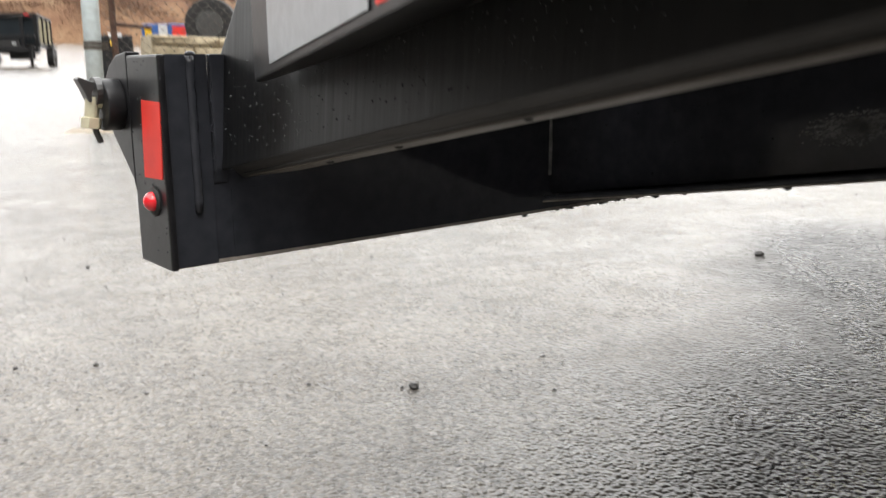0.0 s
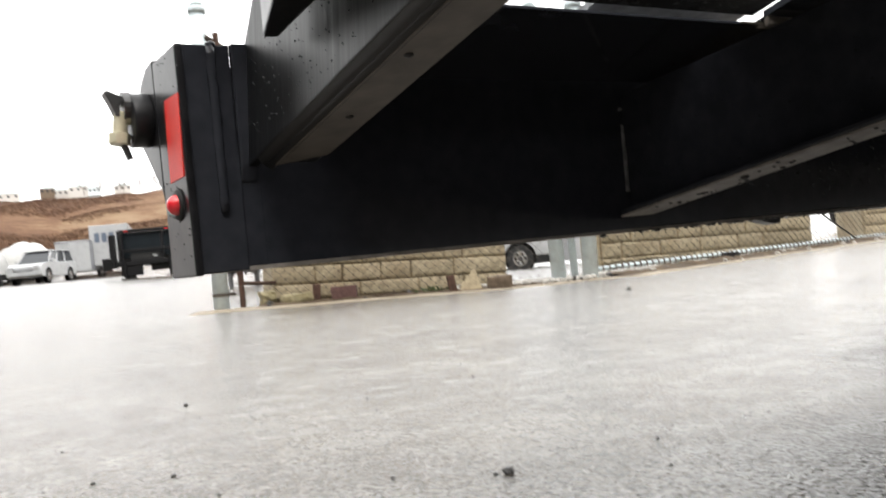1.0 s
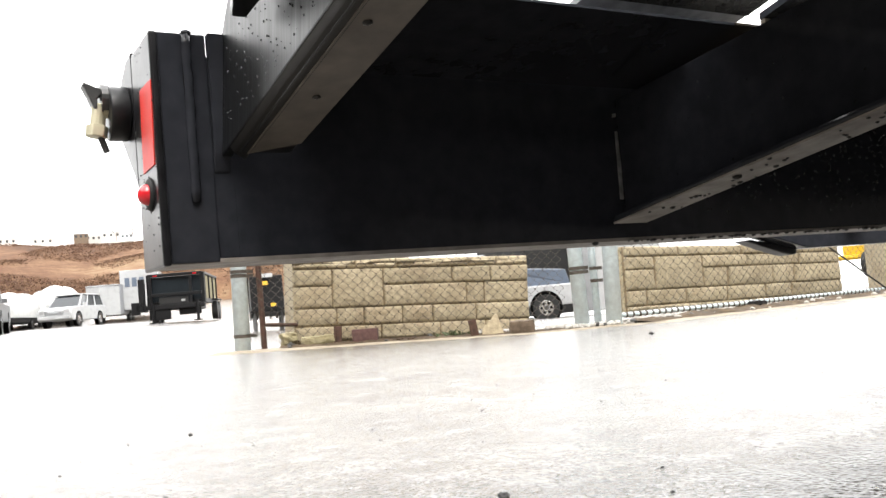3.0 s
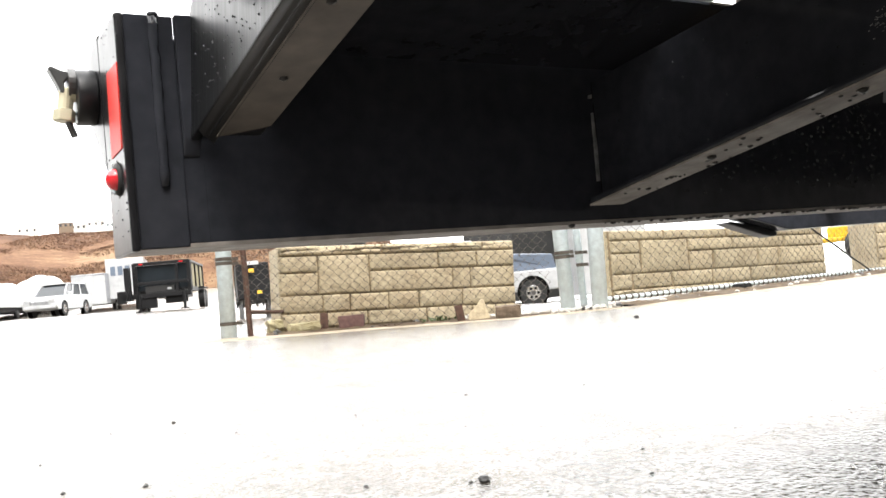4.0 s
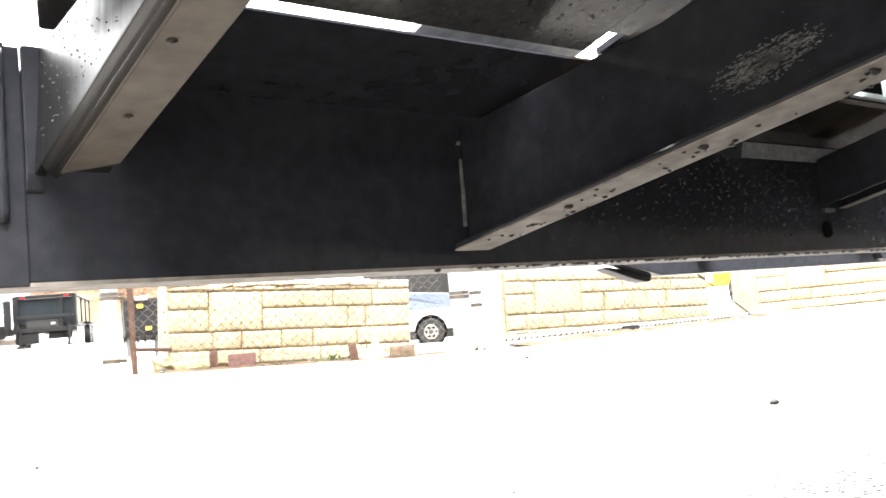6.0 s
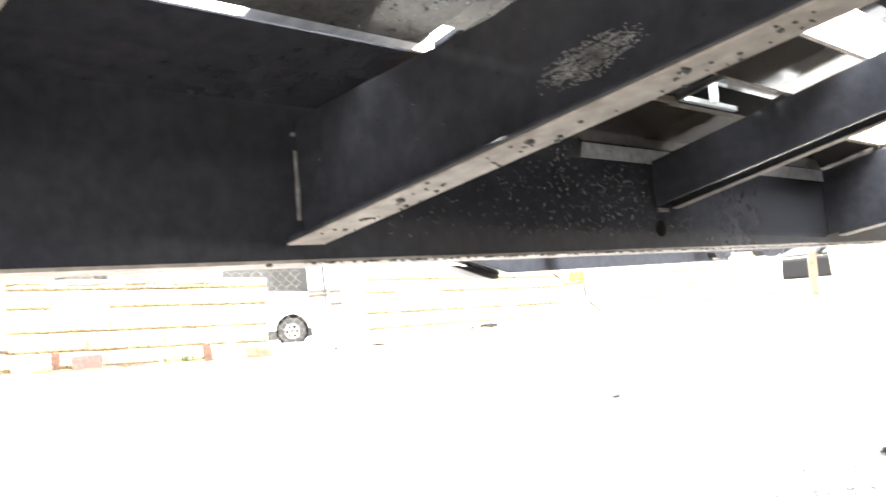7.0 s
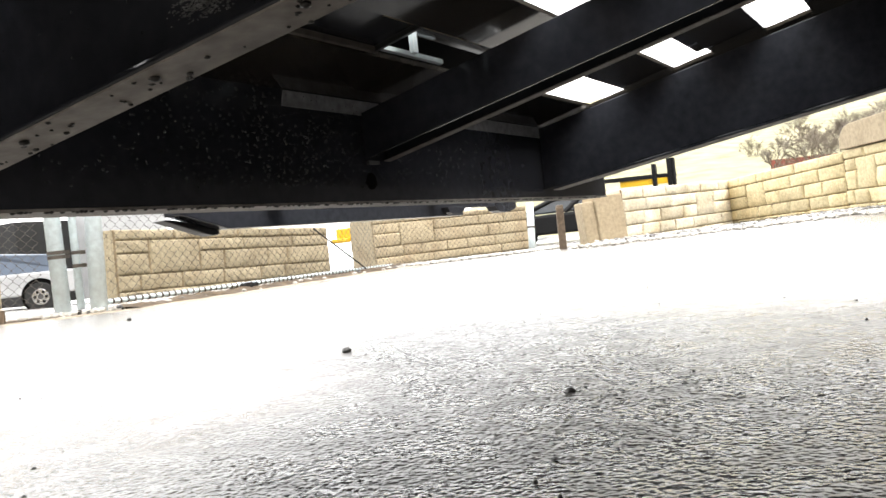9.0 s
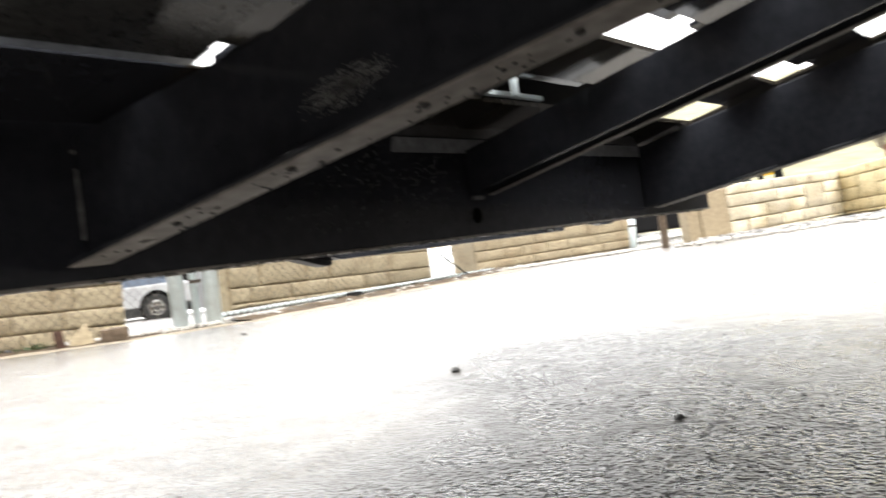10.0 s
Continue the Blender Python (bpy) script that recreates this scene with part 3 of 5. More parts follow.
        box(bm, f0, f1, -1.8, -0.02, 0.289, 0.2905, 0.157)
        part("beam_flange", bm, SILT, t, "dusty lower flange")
    bm = bmesh.new()
    box(bm, 0.05, 0.42, -0.0006, -0.0002, 0.28, 0.338)
    part("sill_doubler", bm, BLACK, t)
    # centre beam: an open channel of two webs under a top plate
    for x in (1.058, 1.116):
        bm = bmesh.new()
        box(bm, x, x + 0.006, -1.8, -0.0005, 0.340, 0.4065, 0.222, BED)
        part("centre_beam_web", bm, BLACK, t, bevel=0.0015)
    bm = bmesh.new()
    box(bm, 1.0642, 1.1158, -1.8, -0.0005, 0.4015, 0.406, BED)
    part("centre_beam_top", bm, BLACK, t)
    bm = bmesh.new()
    box(bm, 1.106, 1.1225, -1.8, -0.0005, 0.3385, 0.3398, 0.222)
    part("beam_lip", bm, SILT, t, "dusty lower lip")
    # drain hole is a flat disc, the shade inside put into its colour
    bm = bmesh.new()
    tube(bm, (1.067, 0.0005, 0.309), (1.067, -0.0015, 0.309), 0.012, n=20)
    part("drain_hole", bm, SHADEBLACK, t, "dark round drain hole")
    bm = bmesh.new()
    box(bm, 1.058, 1.085, -0.006, -0.001, 0.333, 0.338)
    part("weld_tab", bm, STEEL, t)
    # flat deck plates clear of the beams, with open slots between them
    strips = (
        (0.084, 0.466, (-0.0005, -0.117, -0.131, -1.8)), (0.466, 0.492, (-0.0005, -0.118, -0.162, -1.8)),
        (0.492, 1.104, (-0.0005, -0.112, -0.19, -0.284, -0.361, -0.457, -0.535, -1.8)), (1.104, 1.4, (-0.0005, -0.112, -0.19, -0.284, -0.361, -0.457, -0.535, -1.8)),
        (1.4, 1.72, (-0.0005, -0.109, -0.19, -0.284, -0.361, -0.457, -0.535, -1.8)), (1.72, 1.996, (-0.0005, -1.8)),
    )
    for a, c, cuts in strips:
        for y1, y0 in zip(cuts[::2], cuts[1::2]):
            bm = bmesh.new()
            box(bm, a, c, y0, y1, TOP, TOP + (0.002 if c < 0.5 else 0.006), BED)
            part("deck_plate", bm, UNDER if a > 0.4 else BLACK if y1 > -0.1 else WETPLATE, t)
    bm = bmesh.new()
    box(bm, 0.315, 0.5, -0.114, -0.03, TOP + 0.02, TOP + 0.026, BED)
    part("cross_bar", bm, PALEGREY, t, "pale worn steel bar over the slot")
    # pale band along the top of the web, reflected sky put into its colour
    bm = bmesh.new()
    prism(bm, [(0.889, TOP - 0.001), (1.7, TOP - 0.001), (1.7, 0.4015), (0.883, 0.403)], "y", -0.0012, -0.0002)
    part("reflection_band", bm, PALEGREY, t, "pale band on black paint, sky reflection in its colour")
    # level main deck that the dovetail falls from, on its axles; unseen, added to shade the ground
    zd = TOP + 0.012 + 1.8 * BED
    bm = bmesh.new()
    box(bm, 0.042, 2.038, -7.2, -1.8, zd - 0.012, zd + 0.03)
    part("main_deck", bm, BLACK, t)
    for x in (0.046, 0.432, 1.65, 1.994):
        bm = bmesh.new()
        box(bm, x, x + 0.04, -7.2, -1.802, zd - 0.16, zd - 0.012)
        part("deck_beam", bm, BLACK, t)
    for y in (-4.1, -4.95):
        bm = bmesh.new()
        tube(bm, (0.2, y, 0.36), (1.88, y, 0.36), 0.05, n=12)
        part("axle", bm, BLACK, t)
        for x in (0.45, 1.65):
            bm = bmesh.new()
            box(bm, x, x + 0.02, y - 0.05, y + 0.05, 0.36, zd - 0.1)
            part("hanger", bm, BLACK, t)
        for x in (0.2, 1.88):
            bm = bmesh.new()
            tube(bm, (x - 0.11, y, 0.355), (x + 0.11, y, 0.355), 0.355, n=32)
            part("wheel", bm, RUBBER, t, "black trailer tyre", bevel=0.02)
    # ramp frame folded behind the sill, with its foot and lugs
    bm = bmesh.new()
    prism(bm, [(1.085, 0.335), (1.085, 0.303), (1.2, 0.2755), (2.09, 0.2755), (2.09, 0.335)], "y", 0.4, 0.44)
    part("ramp_bar", bm, BLACK, t, bevel=0.003)
    for x in (1.3, 1.9):
        bm = bmesh.new()
        box(bm, x, x + 0.04, 0.0625, 0.4, 0.313, 0.333)
        part("ramp_arm", bm, BLACK, t)
    bm = bmesh.new()
    prism(bm, [(1.075, 0.2965), (1.12, 0.284), (1.17, 0.2705), (1.19, 0.2665), (1.203, 0.2675), (1.206, 0.274), (1.19, 0.281), (1.12, 0.2935), (1.09, 0.2985)], "y", 0.43, 0.46)
    part("ramp_foot", bm, DULL, t, bevel=0.003)
    for x, w, y in ((1.59, 0.045, 0.405), (2.02, 0.05, 0.38), (2.37, 0.075, 0.405)):
        bm = bmesh.new()
        prism(bm, [(x - w, 0.297), (x - w * 0.8, 0.284), (x - w * 0.4, 0.2785), (x + w * 0.3, 0.2785), (x + w * 0.8, 0.286), (x + w, 0.297)], "y", y, y + 0.03)
        part("hinge_lug", bm, BLACK, t, bevel=0.002)
    bm = bmesh.new()
    box(bm, 2.09, 2.45, 0.41, 0.43, 0.296, 0.33)
    part("ramp_bar", bm, BLACK, t)
    # pale line along the weld between frame beam and sill
    bm = bmesh.new()
    prism(bm, [(0.4195, 0.317), (0.423, 0.317), (0.4238, 0.35), (0.4232, 0.382), (0.4212, 0.382), (0.4205, 0.35)], "y", -0.0022, -0.0004)
    prism(bm, [(0.4195, 0.3955), (0.4232, 0.396), (0.4235, 0.3995), (0.42, 0.399)], "y", -0.0022, -0.0004)
    part("weld_line", bm, PALEMARK, t, "pale vertical line along the weld")
    # water
    spots = []
    for _ in range(1300):
        x, z = RNG.gauss(0.93, 0.22), RNG.uniform(0.3, 0.425)
        if 0.44 < x < 1.66:
            spots.append(((x, -0.0004, z), RNG.choice((0.0006, 0.0009, 0.0013, 0.0019)), (0, -1, 0)))
    for _ in range(90):
        y = RNG.uniform(-0.75, -0.03)
        spots.append(((0.4238, y, RNG.uniform(0.30, 0.395) - y * 0.17), RNG.uniform(0.0005, 0.0012), (-1, 0, 0)))
    for _ in range(420):
        x, y = RNG.uniform(0.1, 0.44), -0.135 - 0.3 * RNG.random()
        spots.append(((x, y, TOP - y * BED - 0.0002), RNG.choice((0.0006, 0.0009, 0.0013, 0.0018)), (0, 0, -1)))
    for _ in range(420):
        y = RNG.uniform(-0.5, -0.01)
        h = RNG.uniform(0.012, 0.085)
        spots.append(((0.0398 + h * 0.08, y, 0.35 + h - y * 0.19), RNG.uniform(0.0003, 0.0009), (-1, 0, 0)))
    for _ in range(60):
        spots.append(((-0.0062, RNG.uniform(-0.01, 0.06), RNG.uniform(0.28, 0.445)), RNG.uniform(0.0004, 0.001), (-1, 0, 0)))
    beads("rain_bead", spots, WATER, t, "clear rain droplets")
    spots = []
    for _ in range(70):
        y, u = RNG.uniform(-0.75, -0.05), RNG.random() ** 0.6
        spots.append(((0.394 + 0.037 * u, y, 0.2885 - y * 0.157), RNG.choice((0.0012, 0.0016, 0.002, 0.0026)), (0, 0, -1)))
    for y in (-0.288, -0.155, -0.41, -0.52):
        spots.append(((0.405, y, 0.288 - y * 0.157), 0.0042, (0, 0, -1)))
        spots.append(((0.413, y + 0.012, 0.288 - y * 0.157), 0.0032, (0, 0, -1)))
    for _ in range(150):
        y = RNG.uniform(-0.75, -0.05)
        spots.append(((RNG.uniform(1.1, 1.122), y, 0.3395 - y * 0.222), RNG.uniform(0.0012, 0.0024), (0, 0, -1)))
    for y, x in ((-0.222, 0.06), (-0.13, 0.066), (-0.34, 0.058)):
        spots.append(((x, y, 0.3445 - y * 0.187), 0.0034, (0, 0, -1)))
    for _ in range(250):
        x = 0.42 + 1.63 * RNG.random()
        spots.append(((x, RNG.uniform(-0.003, 0.004), SILL - 0.0005), RNG.choice((0.0012, 0.0017, 0.0022, 0.0027)), (0, 0, -1)))
    spots.append(((0.385, 0.0, SILL - 0.001), 0.0038, (0, 0, -1)))
    beads("drip_bead", spots, DARKSTONE, t, "dark hanging rain drops", squash=0.6)
    # cloudy streaked pale patch on the frame beam
    bm = bmesh.new()
    for i in range(-62, 63):
        for j in range(-40, 41):
            u, v = i * 0.0009 + RNG.uniform(-0.0003, 0.0003), j * 0.0005 + RNG.uniform(-0.0002, 0.0002)
            fade = math.exp(-(u / 0.032) ** 2 - (v / 0.0105) ** 2)
            if fade * (0.75 + 1.1 * noise.noise((u * 70, v * 420, 3)) + 0.5 * noise.noise((u * 300, v * 900, 8))) > RNG.uniform(0.1, 1.1):
                y, z, a, b = -0.33 - u, 0.3835 + 0.16 * u + v, RNG.uniform(0.0005, 0.0011), RNG.uniform(0.0002, 0.0004)
                bm.faces.new([bm.verts.new((0.4239, y + p, z - 0.16 * p + q)) for p, q in ((-a, -b), (-a, b), (a, b), (a, -b))])
    tagged(part("pale_smear", bm, PALEMARK, t, "pale cloudy smear"), kind="stuff")
    return t


flatbed()


def folded_ramp():
    """A ramp lying on the deck over two of the bays."""
    t = tagged(new("folded_ramp"), "black steel loading ramp folded on the trailer deck", "ramp")
    # the plate 0.05 up is added, near black, to hide sky behind the slot
    for x0, x1, y0, y1, up in ((0.5, 0.925, -0.2, -0.116, 0.008), (0.968, 1.2, -0.2, -0.1275, 0.03), (0.605, 1.31, -0.115, 0.04, 0.05), (0.5, 0.7, -0.37, -0.28, 0.009), (1.126, 1.69, -0.37, -0.336, 0.009), (0.5, 1.056, -0.37, -0.336, 0.009)):
        bm = bmesh.new()
        box(bm, x0, x1, y0, y1, TOP + up, TOP + up + 0.006, BED)
        part("ramp_plate", bm, SHADEBLACK if up > 0.04 else BLACK, t)
    for x0, x1, y0, y1, up, h, mat in ((0.82, 1.1, -0.119, -0.1135, 0.0075, 0.006, GALV), (0.5, 0.93, -0.121, -0.1165, 0.0, 0.007, FILM),
                                       (0.925, 0.931, -0.19, -0.12, 0.001, 0.03, STEEL), (0.86, 1.1, -0.2, -0.178, 0.0075, 0.006, CONCRETE)):
        bm = bmesh.new()
        box(bm, x0, x1, y0, y1, TOP + up, TOP + up + h, BED)
        part("ramp_lip", bm, mat, t, "pale worn steel lip")
    bm = bmesh.new()
    box(bm, 0.955, 0.966, -0.158, -0.152, TOP - 0.012, TOP + 0.05, BED)
    part("ramp_stop", bm, GALV, t, "pale bare steel stop")
    return t


folded_ramp()


# ---- grit on the lot ----
def stone(name, x, y, r, seed, label="small dark stone on wet asphalt", mat=DARKSTONE):
    rng = random.Random(seed)
    bm = bmesh.new()
    bmesh.ops.create_icosphere(bm, subdivisions=2, radius=r)
    for v in bm.verts:
        v.co *= 1 + 0.35 * noise.noise(v.co / r * 1.3 + Vector((seed, 0, 0)))
        v.co.z *= 0.75
    ob = tagged(finish(name, bm, mat), label, "stone", "loose stones")
    ob.matrix_world = pose(x, y, rise(x, y) + r * 0.55, 0, 0, rng.uniform(0, 360))
    return ob


for k, (x, y, r) in enumerate(((0.42, 0.25, 0.0075), (0.408, 0.262, 0.004), (1.52, 0.41, 0.0105), (1.475, 0.33, 0.004), (1.07, -0.27, 0.0065), (0.65, 0.23, 0.004), (0.32, 1.32, 0.006),
                               (0.116, 0.635, 0.0055), (0.317, 0.357, 0.004), (2.95, 2.72, 0.012), (0.56, 0.12, 0.004), (0.13, 0.47, 0.004), (0.02, 0.7, 0.005), (0.9, -0.43, 0.003))):
    stone("stone", x, y, r if r > 0.006 else r * 0.75, k)

for k in range(22):
    f = RNG.random()
    x, y = (1.6 + 2.3 * f + RNG.gauss(0, 0.05), 5.42 - 0.78 * f + RNG.gauss(0, 0.07)) if k % 3 else (3.85 + 0.5 * f, 4.25 + RNG.gauss(0, 0.12))
    stone("rubble_stone", x, y, RNG.uniform(0.012, 0.034), 40 + k, "pale broken stone by the fence foot" if k % 2 else "dark wet stone by the fence foot", PALE if k % 2 else DARKSTONE)

spots = []
for k in range(760):
    a, r = RNG.uniform(-0.7, 1.75), 0.3 + 5.5 * RNG.random() ** 1.5
    x, y = -0.1 + r * math.cos(a), -0.6 + r * math.sin(a)
    s = RNG.choice((0.001, 0.0013, 0.0016, 0.0024, 0.003)) * (0.8 + 0.09 * r)
    spots.append(((x, y, rise(x, y) + s * 0.4), s, (RNG.uniform(-0.5, 0.5), RNG.uniform(-0.5, 0.5), 1)))
beads("grit", spots, DARKSTONE, None, "fine dark grit scattered on asphalt", squash=0.75)


# ---- block walls ----
STONES = (
    # rows of cuts across a face, from the top: (upper edge, lower edge, cuts); a row may skip a tall stone
    ((0.0, 0.12, (0, 0.25, 0.42, 0.73, 0.86, 1)), (0.12, 0.33, (0, 0.155)), (0.12, 0.6, (0.155, 0.365)), (0.12, 0.33, (0.365, 0.66, 0.83, 1)), (0.33, 0.6, (0, 0.155)),
     (0.33, 0.6, (0.365, 0.72, 0.8, 1)), (0.6, 0.82, (0, 0.17, 0.28, 0.44, 0.57, 0.76, 1)), (0.82, 1, (0, 0.35, 0.6, 0.8, 1))),
    ((0.0, 0.16, (0, 0.22, 0.5, 0.72, 1)), (0.16, 0.36, (0, 0.12)), (0.16, 0.68, (0.12, 0.32)), (0.16, 0.36, (0.32, 0.52, 0.78, 1)), (0.36, 0.68, (0, 0.12)),
     (0.36, 0.68, (0.32, 0.43, 0.64, 0.75, 1)), (0.68, 0.92, (0, 0.08, 0.24, 0.42, 0.6, 0.73, 1)), (0.92, 1, (0, 0.3, 0.7, 1))),
    ((0.0, 0.2, (0, 0.14, 0.31, 0.45, 0.64, 0.83, 1)), (0.2, 0.44, (0, 0.2)), (0.2, 0.7, (0.2, 0.37)), (0.2, 0.44, (0.37, 0.6, 0.82, 1)), (0.44, 0.7, (0, 0.2)),
     (0.44, 0.7, (0.37, 0.5, 0.7, 0.84, 1)), (0.7, 0.93, (0, 0.13, 0.29, 0.42, 0.58, 0.73, 0.87, 1)), (0.93, 1, (0, 0.34, 0.7, 1))),
)


def wall(p, q, zp, zq, h, thick=0.55, pattern=0, flip=False, mat=BLOCK, gap=0.0035, label="tan cast stone retaining block with ashlar face"):
    d = Vector((q[0] - p[0], q[1] - p[1], 0))
    n, lean = d.length, math.atan2(zq - zp, d.length)
    rng = random.Random(int(p[0] * 100))
    w = tagged(new("retaining_block"), label, "block wall", "retaining blocks")
    bm = bmesh.new()
    box(bm, 0.0, n, 0.05, thick, -0.12, h)
    part("body", bm, mat, w, bevel=0.01)
    bm = bmesh.new()
    box(bm, 0.008, n - 0.008, 0.025, 0.05, -0.12, h - 0.006)
    part("joint_bed", bm, JOINT, w, "dirty recessed joints")
    for v0, v1, cuts in STONES[pattern]:
        for a, b in zip(cuts, cuts[1:]):
            if flip:
                a, b = 1 - b, 1 - a
            x0, x1, z1, z0 = a * n + gap, b * n - gap, h * (1 - v0) - 0.003, h * (1 - v1) + 0.003
            out = rng.uniform(-0.004, 0.008)
            bm = bmesh.new()
            across = [0, 0.006, 0.016] + [0.035 + (x1 - x0 - 0.07) * k / max(1, int((x1 - x0) / 0.09)) for k in range(1, max(1, int((x1 - x0) / 0.09)))] + [x1 - x0 - 0.016, x1 - x0 - 0.006, x1 - x0]
            up = [0, 0.006, 0.016] + [0.035 + (z1 - z0 - 0.07) * k / 3 for k in (1, 2)] + [z1 - z0 - 0.016, z1 - z0 - 0.006, z1 - z0]
            nx, nz = len(across) - 1, len(up) - 1
            grid = []
            for i, u in enumerate(across):
                for j, v in enumerate(up):
                    near, ends, beds = min(i, j, nx - i, nz - j), min(i, nx - i, 2), min(j, nz - j, 2)
                    x, z = x0 + u, z0 + v
                    y = max((0.026, 0.012, 0.004)[ends], (0.027, 0.009, 0.002)[beds]) + (out + 0.013 * noise.noise((x * 6 + p[0], z * 9, p[1])) + 0.006 * noise.noise((x * 26, z * 26, p[0])) if near else 0)
                    wob = 0.004 * noise.noise((x * 12, z * 12, p[1] + 5)) if near else 0.003 * noise.noise((x * 20, z * 20, 9))
                    grid.append(bm.verts.new((x + wob, y, z + wob)))
            m = nz + 1
            for i in range(nx):
                for j in range(nz):
                    bm.faces.new((grid[i * m + j], grid[(i + 1) * m + j], grid[(i + 1) * m + j + 1], grid[i * m + j + 1]))
            part("stone", bm, mat, w, smooth=True)
    w.matrix_world = Matrix.Translation((p[0], p[1], zp)) @ Matrix.Rotation(math.atan2(d.y, d.x), 4, "Z") @ Matrix.Rotation(-lean, 4, "Y")
    return w


wall((2.137, 5.583), (3.969, 5.189), 0.05, -0.04, 0.61)
wall((5.40, 5.645), (8.75, 5.83), 0.012, -0.075, 0.61, thick=0.3, pattern=1, mat=DARKERBLOCK, gap=0.012)
wall((9.742, 5.827), (12.1, 4.66), -0.04, -0.03, 0.64, thick=0.65, pattern=0)
wall((10.033, 2.507), (12.63, 1.796), -0.02, 0.02, 0.61, pattern=2, flip=True, mat=WHITERBLOCK, gap=0.011)
wall((12.60, 1.88), (10.205, 0.176), 0.02, 0.09, 0.61, pattern=2, mat=PALERBLOCK, gap=0.011)
wall((10.205, 0.176), (8.2, -0.85), 0.09, 0.09, 0.62, pattern=1, mat=PALERBLOCK, gap=0.011)


def cap_stone():
    bm = bmesh.new()
    prism(bm, [(0, 0), (2.2, 0), (2.2, 0.27), (0.25, 0.25), (0.12, 0.22), (0, 0.12)], "y", -0.03, 0.5)
    ob = tagged(finish("cap_block", bm, CONCRETE, 0.012), "rough tan concrete cap block on a wall", "concrete block")
    d = Vector((8.2 - 10.205, -0.85 - 0.176, 0))
    ob.matrix_world = Matrix.Translation((10.2, 0.17, 0.715)) @ Matrix.Rotation(math.atan2(d.y, d.x), 4, "Z")


cap_stone()
for x, y, w, h, rz in ((9.70, 2.80, 0.15, 0.5, -52), (9.86, 2.6, 0.36, 0.56, -40)):
    bm = bmesh.new()
    box(bm, -w / 2, w / 2, 0, 0.3, -0.1, h)
    ob = tagged(finish("concrete_block", bm, CONCRETE, 0.02), "plain tan concrete end block beside gravel", "concrete block")
    ob.matrix_world = pose(x, y, -0.02, 0, -4, rz)


# ---- fence and gate ----
def post(x, y, h, r, lean=0.0, straps=(), cap=True, label="weathered galvanised steel fence post"):
    bm = bmesh.new()
    tube(bm, (0, 0, -0.15), (0, 0, h), r, n=24)
    t = tagged(finish("fence_post", bm, GALV, smooth=False), label, "post", "fence posts")
    for p in t.data.polygons:
        p.use_smooth = abs(p.normal.z) < 0.5
    t.matrix_world = pose(x, y, rise(x, y), 0, lean, 0)
    if cap:
        bm = bmesh.new()
        tube(bm, (0, 0, h - 0.03), (0, 0, h + 0.02), r * 1.12, n=24)
        tube(bm, (0, 0, h + 0.02), (0, 0, h + 0.07), r * 1.1, r * 0.45, n=24)
        part("cap", bm, GALV, t, smooth=True)
    for z in straps:
        bm = bmesh.new()
        tube(bm, (0, 0, z - 0.012), (0, 0, z + 0.012), r * 1.08, n=24)
        box(bm, r, r + 0.05, -0.006, 0.006, z - 0.012, z + 0.012)
        part("strap", bm, WIRE, t, "dark steel band clamp")
    return t


post(1.75, 5.6, 2.15, 0.056, 0.8, (0.1, 0.53, 0.56, 1.62, 1.78), label="pale green galvanised gate post with band clamps")
post(3.93, 4.49, 2.0, 0.054, -1, (0.40, 0.43, 1.2))
post(4.05, 4.28, 2.0, 0.056, 2.5, (), label="leaning galvanised steel gate post")
post(4.02, 4.42, 1.9, 0.026, 0, (0.33, 0.42), False, "thin galvanised gate upright")
post(10.57, 3.96, 0.62, 0.045, 6, (0.3,), False, "leaning galvanised fence post")


def link_mesh(name, p, q, z0, z1, top, wide, tall):
    """Woven wires: each one zigzags up its own column and is bent round its neighbour."""
    d = Vector((q[0] - p[0], q[1] - p[1], 0))
    n, u, r = d.length, d.normalized(), 0.0023
    side = Vector((-u.y, u.x, 0))
    verts, faces = [], []
    for k in range(int(n / (wide / 2))):
        path, z, s = [], 0.0, 1 if k % 2 else -1
        while z < top:
            for dx, dz, dn in ((-0.5, -0.06, 0.0025), (-0.5, 0.06, -0.0025), (0, 0.25, 0)):
                path.append((dx * s * wide / 2, z + dz * tall, dn))
            z, s = z + tall / 2, -s
        for i, (x, h, dn) in enumerate(path):
            f = (k + 0.5) * wide / 2 + x + 0.003 * noise.noise((k * 0.7, h * 5, 1))
            c = Vector((p[0], p[1], z0 + (z1 - z0) * f / n + h + 0.003 * noise.noise((k * 0.7, h * 5, 2)))) + u * f + side * dn
            verts.extend(c + o for o in (u * r, side * r, u * -r, side * -r))
            if i:
                m = len(verts) - 8
                faces.extend((m + e, m + (e + 1) % 4, m + 4 + (e + 1) % 4, m + 4 + e) for e in range(4))
    me = bpy.data.meshes.new(name)
    me.from_pydata(verts, [], faces)
    me.materials.append(WIRE)
    return me


